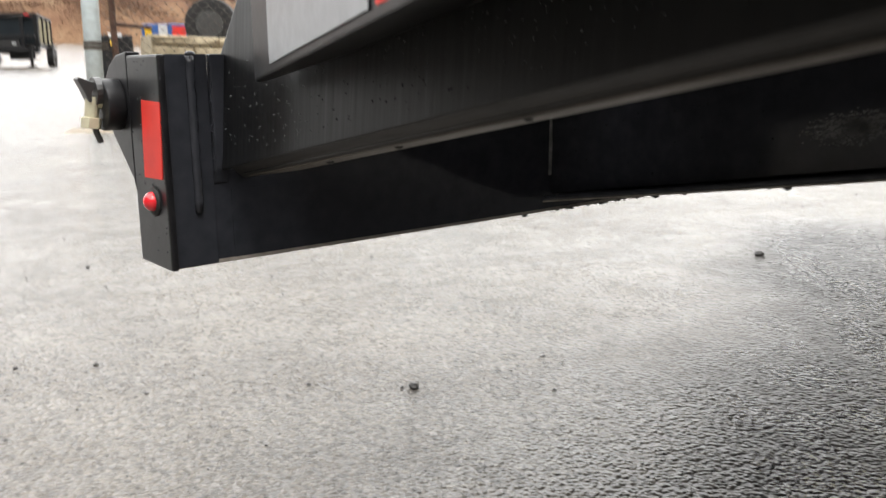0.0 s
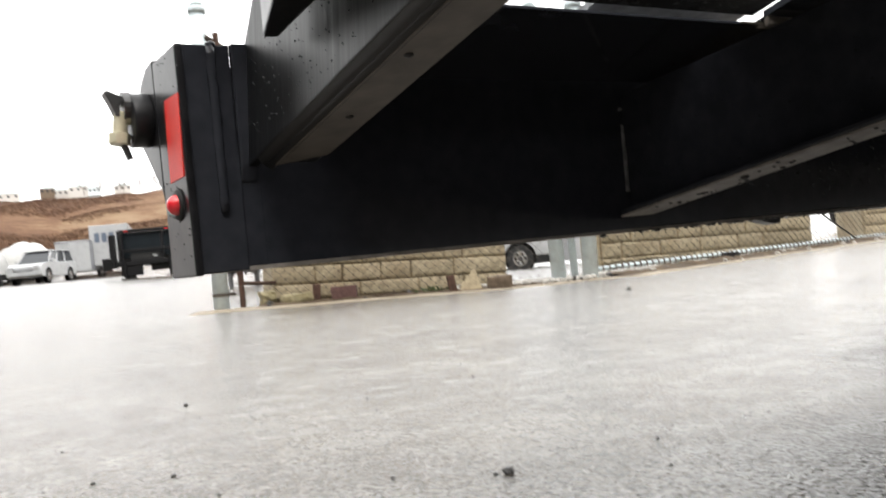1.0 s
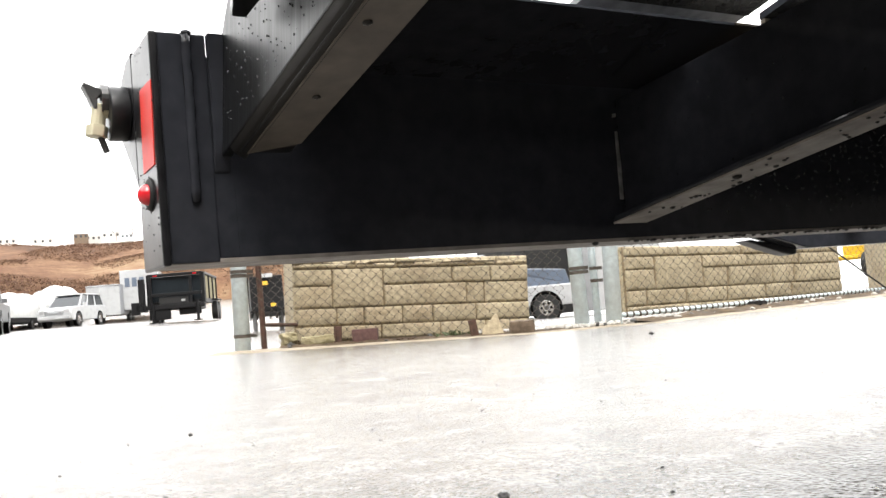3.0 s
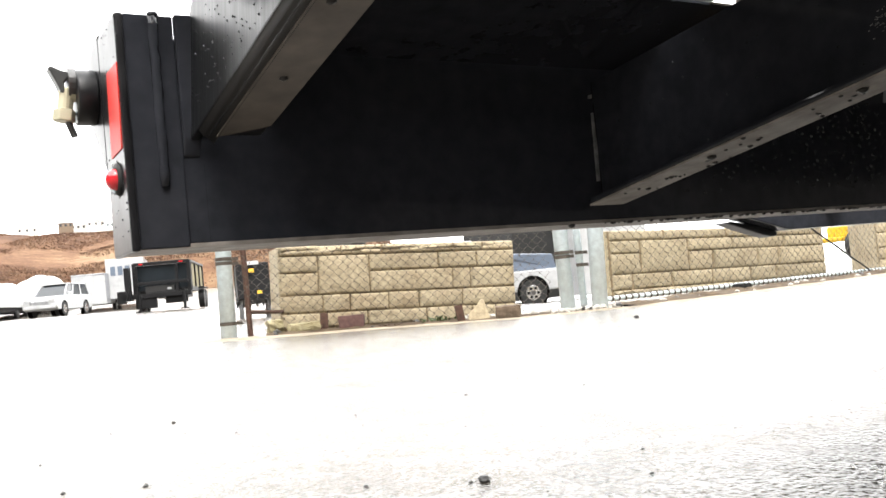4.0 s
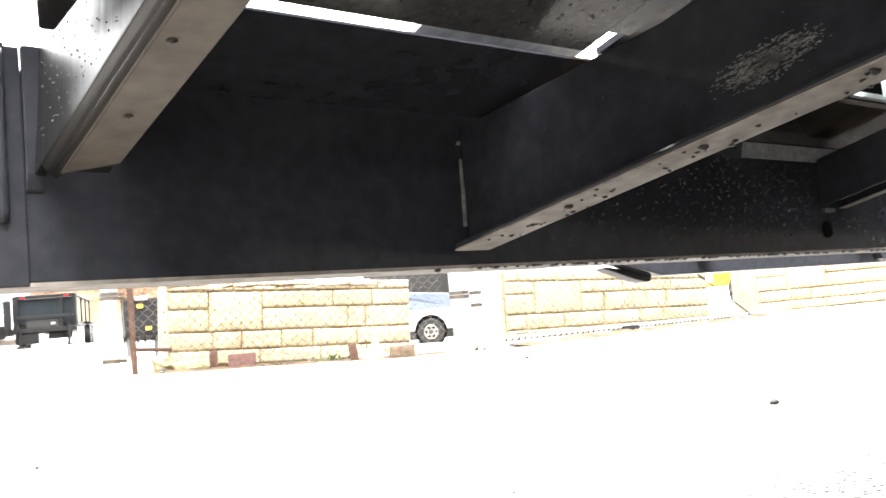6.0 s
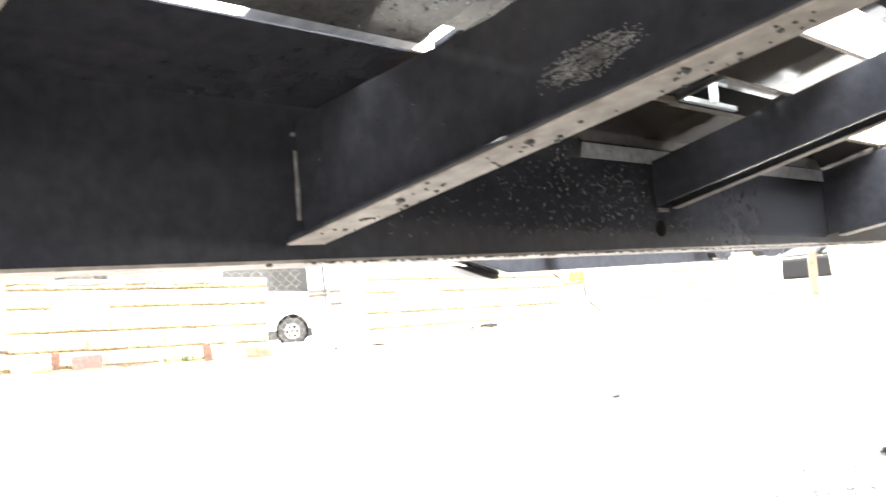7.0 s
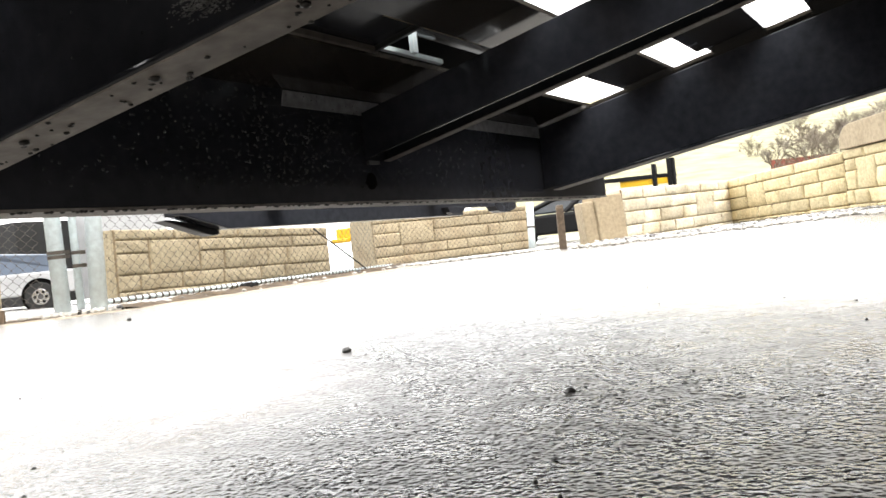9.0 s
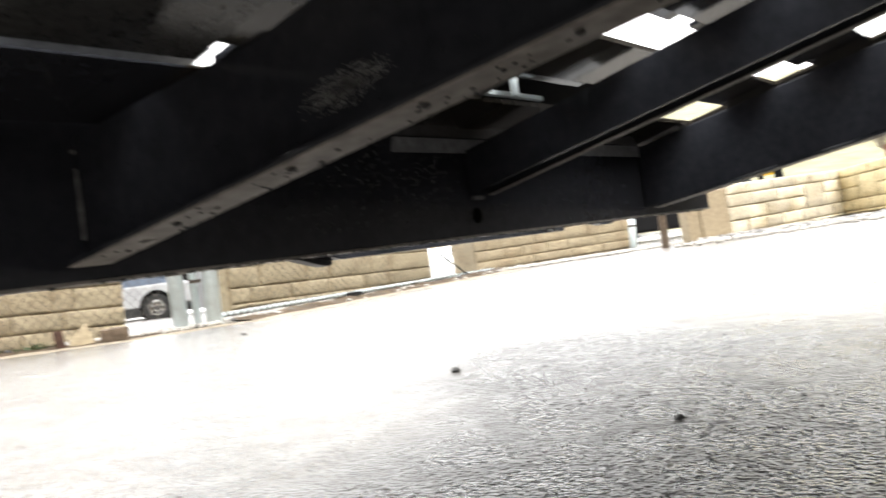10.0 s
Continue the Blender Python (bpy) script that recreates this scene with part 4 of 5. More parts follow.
def fence(p, q, z0, z1, top, pipe, label):
    t = tagged(new("chain_link_fence"), label, "fence")
    ob = new("mesh", link_mesh("mesh", p, q, z0 + 0.03, z1 + 0.03, top, 0.1 if pipe else 0.069, 0.077 if pipe else 0.069))
    ob.parent = t
    tagged(ob, kind="stuff")
    if pipe:
        bm = bmesh.new()
        tube(bm, (p[0], p[1], z0 + 0.045), (q[0], q[1], z1 + 0.045), 0.018, n=14)
        bar = part("bottom_rail", bm, GALV, t, smooth=True)
        bm = bmesh.new()
        d = Vector((q[0] - p[0], q[1] - p[1], z1 - z0))
        k = int(d.length / 0.072)
        for i in range(k):
            c = Vector((p[0], p[1], z0 + 0.045)) + d * ((i + 0.5) / k)
            tube(bm, c - d.normalized() * 0.009, c + d.normalized() * 0.009, 0.0215, n=10)
        tagged(part("wire_wrap", bm, WIRE, bar), kind="stuff")
    return t


fence((1.82, 5.54), (3.86, 4.53), 0.04, -0.03, 1.85, False, "grey chain link fence before a block wall")
fence((4.12, 4.27), (8.75, 4.95), 0.0, -0.05, 1.85, True, "chain link gate with galvanised bottom rail")

fence((8.8, 4.95), (10.5, 4.02), -0.06, -0.07, 0.6, False, "low chain link fence before the end wall")

for z in (0.2, 0.72, 1.2):
    bm = bmesh.new()
    tube(bm, (1.9, 5.53, z), (2.16, 5.58, z - 0.02), 0.014, n=8)
    tagged(finish("fence_rod", bm, RUST), "thin rusty rod by the fence", "rod", "fence rods")
for z0, z1 in ((1.68, 1.7), (1.98, 1.66)):
    bm = bmesh.new()
    tube(bm, (1.8, 5.56, z0), (2.4, 5.62, z1), 0.02, n=10)
    tagged(finish("gate_rail", bm, WIRE), "dark steel gate rail behind the corner post", "rail", "gate rails")
bm = bmesh.new()
tube(bm, (1.885, 5.53, 0.0), (1.875, 5.53, 2.0), 0.021, n=12)
tagged(finish("gate_upright", bm, RUST), "rusty steel gate upright", "post")
bm = bmesh.new()
box(bm, -0.045, 0.045, -0.04, 0.04, -0.1, 0.47)
box(bm, -0.03, 0.02, -0.04, 0.03, 0.465, 0.49)
ob = tagged(finish("wood_post", bm, WOOD, 0.008), "leaning weathered wooden post", "post")
ob.matrix_world = pose(9.19, 2.98, rise(9.19, 2.98), 0, -5, 25)


# ---- clutter at the wall foot ----
def dirt_strip(p, q, width, high, mat=DIRT):
    """Low ridge of wet dirt with an uneven edge, washed up along the gate."""
    d = Vector((q[0] - p[0], q[1] - p[1], 0))
    side = Vector((-d.y, d.x, 0)).normalized()
    bm = bmesh.new()
    rows = []
    for i in range(121):
        c = Vector((p[0], p[1], 0)) + d * (i / 120)
        row = []
        for j in range(9):
            f = j / 8 - 0.5
            v = c + side * width * f * (1 + 0.5 * noise.noise((c.x * 3, c.y * 3, j * 0.2)) + 0.25 * noise.noise((c.x * 11, c.y, 4)))
            up = high * (1 - (2 * f) ** 2) * (0.75 + 0.7 * noise.noise((v.x * 5, v.y * 5, 1)) + 0.4 * noise.noise((v.x * 19, v.y * 19, 2)))
            row.append(bm.verts.new((v.x, v.y, rise(v.x, v.y) + (max(0.002, up) if 0 < j < 8 else -0.004))))
        rows.append(row)
    for a, b in zip(rows, rows[1:]):
        for j in range(8):
            bm.faces.new((a[j], b[j], b[j + 1], a[j + 1]))
    ob = finish("dirt_strip", bm, mat, smooth=True)
    tagged(ob, "wet brown dirt washed up along the gate", kind="stuff")


dirt_strip((4.15, 4.2), (9.3, 4.96), 0.34, 0.042)
dirt_strip((1.95, 5.36), (3.8, 4.46), 0.26, 0.022)
dirt_strip((4.0, 4.02), (9.6, 4.82), 0.5, 0.006, TANSILT)
dirt_strip((1.5, 5.4), (4.1, 4.1), 0.5, 0.006, TANSILT)
dirt_strip((6.1, 3.9), (7.6, 3.72), 0.1, 0.004, TANSILT)
dirt_strip((5.3, 3.75), (6.0, 3.66), 0.06, 0.004, TANSILT)
for k in range(34):
    f = RNG.random() ** 0.8
    stone("rubble_stone", 4.3 + 4.6 * f, 4.16 + 0.68 * f + RNG.gauss(0, 0.06), RNG.uniform(0.012, 0.03), 90 + k, "pale broken stone in dirt under the gate", PALE if k % 4 else DARKSTONE)


def lump(name, x, y, sx, sy, sz, mat, label, category, seed=1, rough=0.12, rz=0.0):
    bm = bmesh.new()
    bmesh.ops.create_cube(bm, size=1)
    bmesh.ops.subdivide_edges(bm, edges=bm.edges, cuts=4, use_grid_fill=True)
    for v in bm.verts:
        if rough > 0.1:
            v.co = v.co.lerp(v.co.normalized() * 0.6, min(0.4, rough * 1.3))
        v.co = Vector((v.co.x * sx, v.co.y * sy, v.co.z * sz))
        v.co += (noise.noise_vector(v.co * 9 + Vector((seed * 3.1, 0, 0))) + 0.5 * noise.noise_vector(v.co * 27 + Vector((seed, 0, 0)))) * rough * 0.9 * min(sx, sz)
    ob = tagged(finish(name, bm, mat), label, category)
    ob.matrix_world = pose(x, y, rise(x, y) + sz * 0.46, 0, 0, rz)
    return ob


lump("paver", 2.48, 5.1, 0.18, 0.1, 0.105, PAVER, "red brown clay paver lying by the wall", "brick", 2, 0.04, -30)
lump("wood_block", 3.42, 4.53, 0.17, 0.12, 0.095, WOOD, "dark split wood block by the wall", "wood", 3, 0.12, -30)
lump("broken_stone", 2.02, 5.4, 0.1, 0.09, 0.11, MOSSY, "broken tan stone at fence foot", "stone", 5, 0.3)
lump("flat_stone", 2.2, 5.28, 0.23, 0.12, 0.075, MOSSY, "flat mossy tan stone slab fragment", "stone", 6, 0.3, -28)
bm = bmesh.new()
prism(bm, [(-0.075, -0.02), (0.085, -0.02), (0.08, 0.02), (0.06, 0.09), (0.045, 0.15), (0.02, 0.14), (-0.01, 0.1), (-0.05, 0.07), (-0.07, 0.04)], "y", -0.02, 0.02)
ob = tagged(finish("stone_slab", bm, BLOCK, 0.005), "tan broken slab leaning on wall", "stone")
ob.matrix_world = pose(3.27, 4.68, rise(3.27, 4.68), -8, 0, -30)
for x, y, h, tilt in ((2.31, 5.2, 0.13, 4), (3.14, 4.7, 0.12, -8)):
    bm = bmesh.new()
    box(bm, -0.028, 0.028, -0.012, 0.012, -0.02, h)
    box(bm, -0.028, -0.016, -0.035, 0.012, -0.02, h * 0.9)
    ob = tagged(finish("rusty_stake", bm, RUST, 0.002), "short rusty steel angle stake", "stake", "rusty stakes")
    ob.matrix_world = pose(x, y, rise(x, y), 0, tilt, -25)

spots = []
for _ in range(5200):
    f = RNG.random()
    if RNG.random() < 0.55:
        x, y = 4.2 + 4.5 * f + RNG.gauss(0, 0.05), 4.3 + 0.66 * f + abs(RNG.gauss(0, 0.12)) - 0.05
    else:
        x, y = 2.1 + 1.7 * f, 5.38 - 0.75 * f + RNG.gauss(0, 0.06)
    r = RNG.uniform(0.008, 0.026)
    spots.append(((x, y, rise(x, y) + r * 0.3), r, (RNG.uniform(-0.5, 0.5), RNG.uniform(-0.5, 0.5), 1)))
beads("leaf_litter", spots, LITTER, None, "brown leaf litter along the fence", squash=0.35)
spots = []
for _ in range(4200):
    f, k = RNG.random(), RNG.random()
    if k < 0.25:
        x, y = 4.4 + 4.5 * f, 4.5 + 0.6 * f + RNG.gauss(0.1, 0.15)
    elif k < 0.35:
        x, y = 3.5 + 0.7 * f + RNG.gauss(0, 0.05), 4.75 - 0.5 * f + RNG.gauss(0.1, 0.12)
    elif k < 0.65:
        x, y = 8.6 + 1.8 * f, 5.1 - 2.3 * f + RNG.gauss(0.1, 0.3)
    else:
        x, y = 9.4 + RNG.gauss(0, 0.3) - 1.4 * max(0, f - 0.5), 2.7 - 3.2 * f
    r = RNG.uniform(0.01, 0.038)
    spots.append(((x, y, rise(x, y) + r * 0.35), r, (RNG.uniform(-0.4, 0.4), RNG.uniform(-0.4, 0.4), 1)))
beads("gravel", spots, PALE, None, "pale limestone gravel by the walls", squash=0.6)
for name, count, mat, label in (("limestone_chips", 1500, PALE, "broken pale limestone chips along the wall foot"), ("grey_chips", 1500, WETSTONE, "grey wet stone chips along the wall foot")):
    spots = []
    for _ in range(count):
        f = RNG.random()
        x, y = 9.75 - 0.5 * f + RNG.gauss(0, 0.15) - 0.45 * max(0, f - 0.6), 2.6 - 3.4 * f + RNG.gauss(0, 0.1)
        r = RNG.uniform(0.016, 0.05)
        spots.append(((x, y, rise(x, y) + r * 0.4), r, (RNG.uniform(-0.7, 0.7), RNG.uniform(-0.7, 0.7), 1)))
    for p in beads(name, spots, mat, None, label, squash=0.55).data.polygons:
        p.use_smooth = False
bm = bmesh.new()
for _ in range(34):
    x, y = 3.04 + RNG.gauss(0, 0.06), 4.83 + RNG.gauss(0, 0.04)
    a, h = RNG.uniform(0, 6.28), RNG.uniform(0.015, 0.05)
    v = [bm.verts.new(c) for c in ((x, y, 0.0), (x + 0.012 * math.cos(a), y + 0.012 * math.sin(a), h * 0.7), (x + 0.04 * math.cos(a + 0.6), y + 0.04 * math.sin(a + 0.6), h))]
    bm.faces.new(v)
tagged(finish("weeds", bm, WEED), "small green weeds at wall foot", "plant", kind="stuff")


# ---- vehicles ----
def wheel(parent, x, y, r, w, rim=CHROME):
    bm = bmesh.new()
    tube(bm, (x, y - w / 2, r), (x, y + w / 2, r), r, n=28)
    tyre = part("wheel", bm, RUBBER, parent, "black tyre", bevel=0.02)
    bm = bmesh.new()
    s = -1 if y < 0 else 1
    tube(bm, (x, y + s * w * 0.3, r), (x, y + s * (w / 2 + 0.01), r), r * 0.62, r * 0.56, n=20)
    part("rim", bm, rim, tyre, "metal wheel rim", bevel=0.008)
    bm = bmesh.new()
    tube(bm, (x, y + s * w * 0.3, r), (x, y + s * (w / 2 + 0.03), r), r * 0.18, n=12)
    part("hub", bm, STEEL, tyre, "dark hub cap")
    for k in range(6):
        a = k * math.pi / 3
        # rim holes are black discs, their shade put into the colour
        bm = bmesh.new()
        tube(bm, (x + r * 0.36 * math.cos(a), y + s * w * 0.3, r + r * 0.36 * math.sin(a)), (x + r * 0.36 * math.cos(a), y + s * (w / 2 + 0.014), r + r * 0.36 * math.sin(a)), r * 0.1, n=8)
        part("rim_hole", bm, SHADEBLACK, tyre, "dark hole in the rim")


def vehicle(name, label, category, lower, upper, width, wheels, paint, m, wheel_r=0.38, extras=True, cab_mat=DARKGLASS, pillars=True):
    """A road vehicle from its side outlines (x forward, z up); upper is the glazed cabin."""
    t = tagged(new(name), label, category)
    bm = bmesh.new()
    prism(bm, lower, "y", -width / 2, width / 2)
    part("body", bm, paint, t, bevel=0.05)
    bm = bmesh.new()
    cab = [(x, z) for x, z in upper]
    prism(bm, cab, "y", -width / 2 + 0.12, width / 2 - 0.12)
    for v in bm.verts:
        if v.co.z > max(z for _, z in cab) - 0.15:
            v.co.y *= 0.88
    part("cabin", bm, cab_mat, t, bevel=0.03)
    bm = bmesh.new()
    zt = max(z for _, z in cab)
    xs = [x for x, z in cab if z > zt - 0.12]
    box(bm, min(xs), max(xs), -width / 2 + 0.16, width / 2 - 0.16, zt - 0.03, zt + 0.04)
    part("roof", bm, paint, t, bevel=0.03)
    zb = min(z for _, z in cab)
    for f in (0.02, 0.36, 0.68, 0.97) if pillars else ():
        x = min(x for x, _ in cab) * (1 - f) + max(x for x, _ in cab) * f
        xm = min(xs) * (1 - f) + max(xs) * f
        for s in (-1, 1):
            bm = bmesh.new()
            tube(bm, (x, s * (width / 2 - 0.11), zb), (xm, s * ((width / 2 - 0.12) * 0.88), zt), 0.045, n=8)
            part("pillar", bm, paint, t)
    for x in wheels:
        for s in (-1, 1):
            # arch is a black disc in place of the shade inside it
            bm = bmesh.new()
            tube(bm, (x, s * (width / 2 - 0.2), wheel_r + 0.03), (x, s * (width / 2 + 0.006), wheel_r + 0.03), wheel_r * 1.2, n=32)
            part("wheel_arch", bm, SHADEBLACK, t, "dark wheel arch")
            wheel(t, x, s * (width / 2 - 0.1), wheel_r, 0.24)
    front = max(x for x, _ in lower)
    if extras:
        for s in (-1, 1):
            bm = bmesh.new()
            box(bm, front - 0.05, front + 0.02, s * width * 0.36 - 0.16, s * width * 0.36 + 0.16, 0.82, 1.0)
            part("headlight", bm, WHITEP, t, "clear headlight", bevel=0.02)
            bm = bmesh.new()
            x = max(xs) + 0.25
            box(bm, x, x + 0.12, s * (width / 2 + 0.1) - 0.1, s * (width / 2 + 0.1) + 0.1, zb + 0.02, zb + 0.2)
            part("mirror", bm, paint, t, bevel=0.02)
        bm = bmesh.new()
        for z in (0.72, 0.8, 0.88):
            box(bm, front, front + 0.03, -width * 0.28, width * 0.28, z, z + 0.03)
        part("grille", bm, CHROME, t, "chrome grille bars")
        bm = bmesh.new()
        box(bm, front, front + 0.12, -width * 0.47, width * 0.47, 0.45, 0.62)
        part("bumper", bm, paint, t, bevel=0.03)
    t.matrix_world = m
    return t


def at_foot(x, y, rz, z=None):
    return pose(x, y, rise(x, y) if z is None else z, 0, 0, rz)


SUV_LOW = [(-2.5, 0.55), (-2.45, 0.38), (2.45, 0.36), (2.6, 0.5), (2.62, 0.8), (2.52, 1.0), (2.2, 1.1), (1.35, 1.17), (-2.45, 1.2), (-2.55, 0.9)]
SUV_UP = [(-2.48, 1.16), (1.4, 1.15), (0.62, 1.74), (0.2, 1.83), (-1.9, 1.85), (-2.25, 1.76)]
vehicle("suv", "pearl white full size suv with chrome grille", "suv", SUV_LOW, SUV_UP, 1.95, (1.6, -1.5), WHITEP, at_foot(7.05, 56.0, 240))
PICK_LOW = [(-2.9, 0.5), (2.8, 0.5), (2.85, 0.95), (2.75, 1.2), (1.4, 1.27), (-2.9, 1.27)]
PICK_UP = [(-0.6, 1.25), (1.35, 1.25), (0.7, 1.85), (-0.4, 1.9)]
vehicle("pickup_truck", "light grey pickup truck with wide chrome grille", "pickup truck", PICK_LOW, PICK_UP, 2.0, (1.85, -1.8), GREYP, at_foot(1.5, 41.6, 262), 0.42)
vehicle("pickup_truck", "white old pickup truck with slate upper body", "pickup truck", [(-2.7, 0.42), (2.6, 0.42), (2.62, 0.9), (2.5, 1.0), (-2.7, 1.0)], [(-2.6, 0.98), (2.4, 0.98), (2.3, 1.4), (0.7, 1.55), (0.1, 1.95), (-1.5, 1.95)], 1.9, (1.7, -1.55), WHITEP,
        pose(13.67, 21.01, -0.478, 0, 0, -37), 0.37, False, GREYBLUE, False)
vehicle("car", "dark hatchback car with red tail light", "car", [(-2.0, 0.3), (2.0, 0.3), (2.05, 0.65), (-2.0, 0.72)], [(-1.9, 0.7), (1.1, 0.7), (0.4, 0.96), (-1.4, 0.96)], 1.7, (1.3, -1.25), DARKBODY, pose(16.6, 5.6, -0.18, 0, 0, 105), 0.31, False)
bm = bmesh.new()
box(bm, 15.88, 15.9, 5.42, 5.62, 0.4, 0.46)
tagged(finish("tail_light", bm, REDLENS), "red tail light of the dark car", "light")


def dump_trailer(m):
    t = tagged(new("dump_trailer"), "black gooseneck dump trailer with tan side boards", "trailer")

    def bar(name, x0, x1, y0, y1, z0, z1, mat=DARKBODY, label="", bevel=0.015):
        bm = bmesh.new()
        box(bm, x0, x1, y0, y1, z0, z1)
        return part(name, bm, mat, t, label, bevel)

    bar("floor", -2.3, 2.3, -1.0, 1.0, 0.72, 0.8)
    bar("tailgate", -2.3, -2.24, -1.0, 1.0, 0.8, 1.75)
    bar("front_panel", 2.2, 2.26, -0.98, 0.98, 0.8, 1.72, DARKGLASS, "glossy black front board")
    bar("chassis", -2.4, 2.6, -0.55, 0.55, 0.5, 0.72)
    for s in (-1, 1):
        bar("side_board", -2.3, 2.3, s * 0.985 - 0.02, s * 0.985 + 0.02, 0.8, 1.72, OLIVE, "tan side board", 0)
        for k in range(4):
            x = -2.2 + k * 1.45
            bar("rib", x - 0.03, x + 0.03, s * 1.03 - 0.03, s * 1.03 + 0.03, 0.75, 1.75)
        bar("top_rail", -2.3, 2.3, s * 1.02 - 0.05, s * 1.02 + 0.05, 1.72, 1.82)
        bar("lower_rail", -2.3, 2.3, s * 1.02 - 0.05, s * 1.02 + 0.05, 0.66, 0.82)
        bar("front_post", 2.26, 2.4, s * 0.98 - 0.07, s * 0.98 + 0.07, 0.5, 1.8)
        bar("fender", -1.6, 0.4, s * 1.15 - 0.14, s * 1.15 + 0.14, 0.78, 0.82)
        for x in (-1.05, -0.15):
            wheel(t, x, s * 1.14, 0.36, 0.22, STEEL)
        bm = bmesh.new()
        tube(bm, (2.75, s * 0.8, 0.04), (2.75, s * 0.8, 0.75), 0.055, n=12)
        leg = part("jack_leg", bm, DARKBODY, t)
        bm = bmesh.new()
        box(bm, 2.6, 2.9, s * 0.8 - 0.16, s * 0.8 + 0.16, 0.0, 0.05)
        part("foot", bm, DARKBODY, leg)
        bar("marker", 2.405, 2.42, s * 0.72 - 0.07, s * 0.72 + 0.07, 1.75, 1.79, REDLENS, "red marker light", 0)
    bar("header", 2.26, 2.4, -1.0, 1.0, 1.72, 1.84)
    bar("front_bar", 2.5, 2.62, -0.95, 0.95, 0.98, 1.1)
    bar("bumper", 2.55, 2.75, -1.05, 1.05, 0.5, 0.66)
    for y in (-0.9, 0.55):
        bar("strut", 2.45, 2.6, y - 0.05, y + 0.05, 0.5, 1.7)
    bar("tool_box", 2.4, 2.56, -0.6, 0.45, 0.66, 0.95, RUBBER)
    bar("sticker", 2.565, 2.575, 0.2, 0.34, 0.76, 0.84, WHITEP, "white sticker", 0)
    bar("skid_box", 2.45, 2.7, -0.95, -0.2, 0.12, 0.5)
    bar("step_box", 2.4, 2.6, 0.1, 0.9, 0.25, 0.5)
    bar("neck_upright", 2.7, 3.0, -1.25, -1.05, 0.45, 1.65)
    bar("neck_beam", 2.0, 3.4, -1.3, -1.1, 0.45, 0.7)
    bar("coupler", 3.2, 3.4, -1.45, -1.15, 0.35, 0.8)
    t.matrix_world = m


dump_trailer(at_foot(8.6, 35.4, 249))


def enclosed_trailer():
    t = tagged(new("enclosed_trailer"), "silver enclosed cargo trailer with white roof", "trailer")
    bm = bmesh.new()
    box(bm, -2.6, 2.2, -1.05, 1.05, 0.45, 2.35)
    part("body", bm, SILVER, t, bevel=0.03)
    bm = bmesh.new()
    prism(bm, [(2.2, -1.05), (2.8, 0), (2.2, 1.05)], "z", 0.45, 2.3)
    part("nose", bm, WHITEP, t)
    bm = bmesh.new()
    box(bm, -2.6, 2.3, -1.06, 1.06, 2.35, 2.42)
    part("roof", bm, WHITEP, t, bevel=0.02)
    for x in (-0.9, -0.1):
        for y in (-0.98, 0.98):
            wheel(t, x, y, 0.34, 0.2)
    t.matrix_world = at_foot(10.3, 62.0, 245)


enclosed_trailer()


def sign_trailer():
    t = tagged(new("box_trailer"), "white box trailer with dark lettering bars", "trailer")
    bm = bmesh.new()
    box(bm, -3.5, 3.5, -1.2, 1.2, 0.6, 3.2)
    part("body", bm, WHITEP, t, bevel=0.03)
    for k in range(4):
        bm = bmesh.new()
        box(bm, 3.5, 3.52, -0.9 + k * 0.45, -0.6 + k * 0.45, 2.1, 2.7)
        part("lettering", bm, GREYBLUE, t, "dark lettering bar")
    for x in (-1.2, -0.3):
        for y in (-1.1, 1.1):
            wheel(t, x, y, 0.45, 0.25)
    t.matrix_world = at_foot(12.6, 63.5, 255)


sign_trailer()


def covered_boat(x, y, rz, n, h):
    t = tagged(new("tarped_load"), "white tarpaulin stretched over hoops on a dark trailer", "covered trailer", "tarped trailers")
    bm = bmesh.new()
    rings = []
    for i in range(13):
        u = i / 12
        bulge = h * (0.82 + 0.18 * math.sin(math.pi * min(1, max(0, u))) + 0.05 * math.cos(u * 18))
        ring = []
        for j in range(13):
            a = math.pi * j / 12
            ring.append(bm.verts.new(((u - 0.5) * n, 1.1 * math.cos(a), 0.75 + (bulge - 0.75) * math.sin(a) ** 0.7)))
        rings.append(ring)
    for a, b in zip(rings, rings[1:]):
        for j in range(12):
            bm.faces.new((a[j], a[j + 1], b[j + 1], b[j]))
    bm.faces.new(rings[0]), bm.faces.new(rings[-1])
    part("tarp", bm, TARP, t, smooth=True)
    bm = bmesh.new()
    box(bm, -n / 2, n / 2, -1.0, 1.0, 0.45, 0.78)
    part("bed", bm, DARKBODY, t, bevel=0.02)
    for k in (-0.2, 0.05):
        for s in (-0.95, 0.95):
            wheel(t, k * n, s, 0.36, 0.2, STEEL)
    t.matrix_world = at_foot(x, y, rz)


covered_boat(4.4, 61.5, 250, 9.0, 2.35)
covered_boat(0.3, 47.0, 255, 6.0, 2.2)
covered_boat(7.5, 66.0, 250, 8.0, 2.5)
covered_boat(1.4, 59.0, 250, 8.5, 2.3)

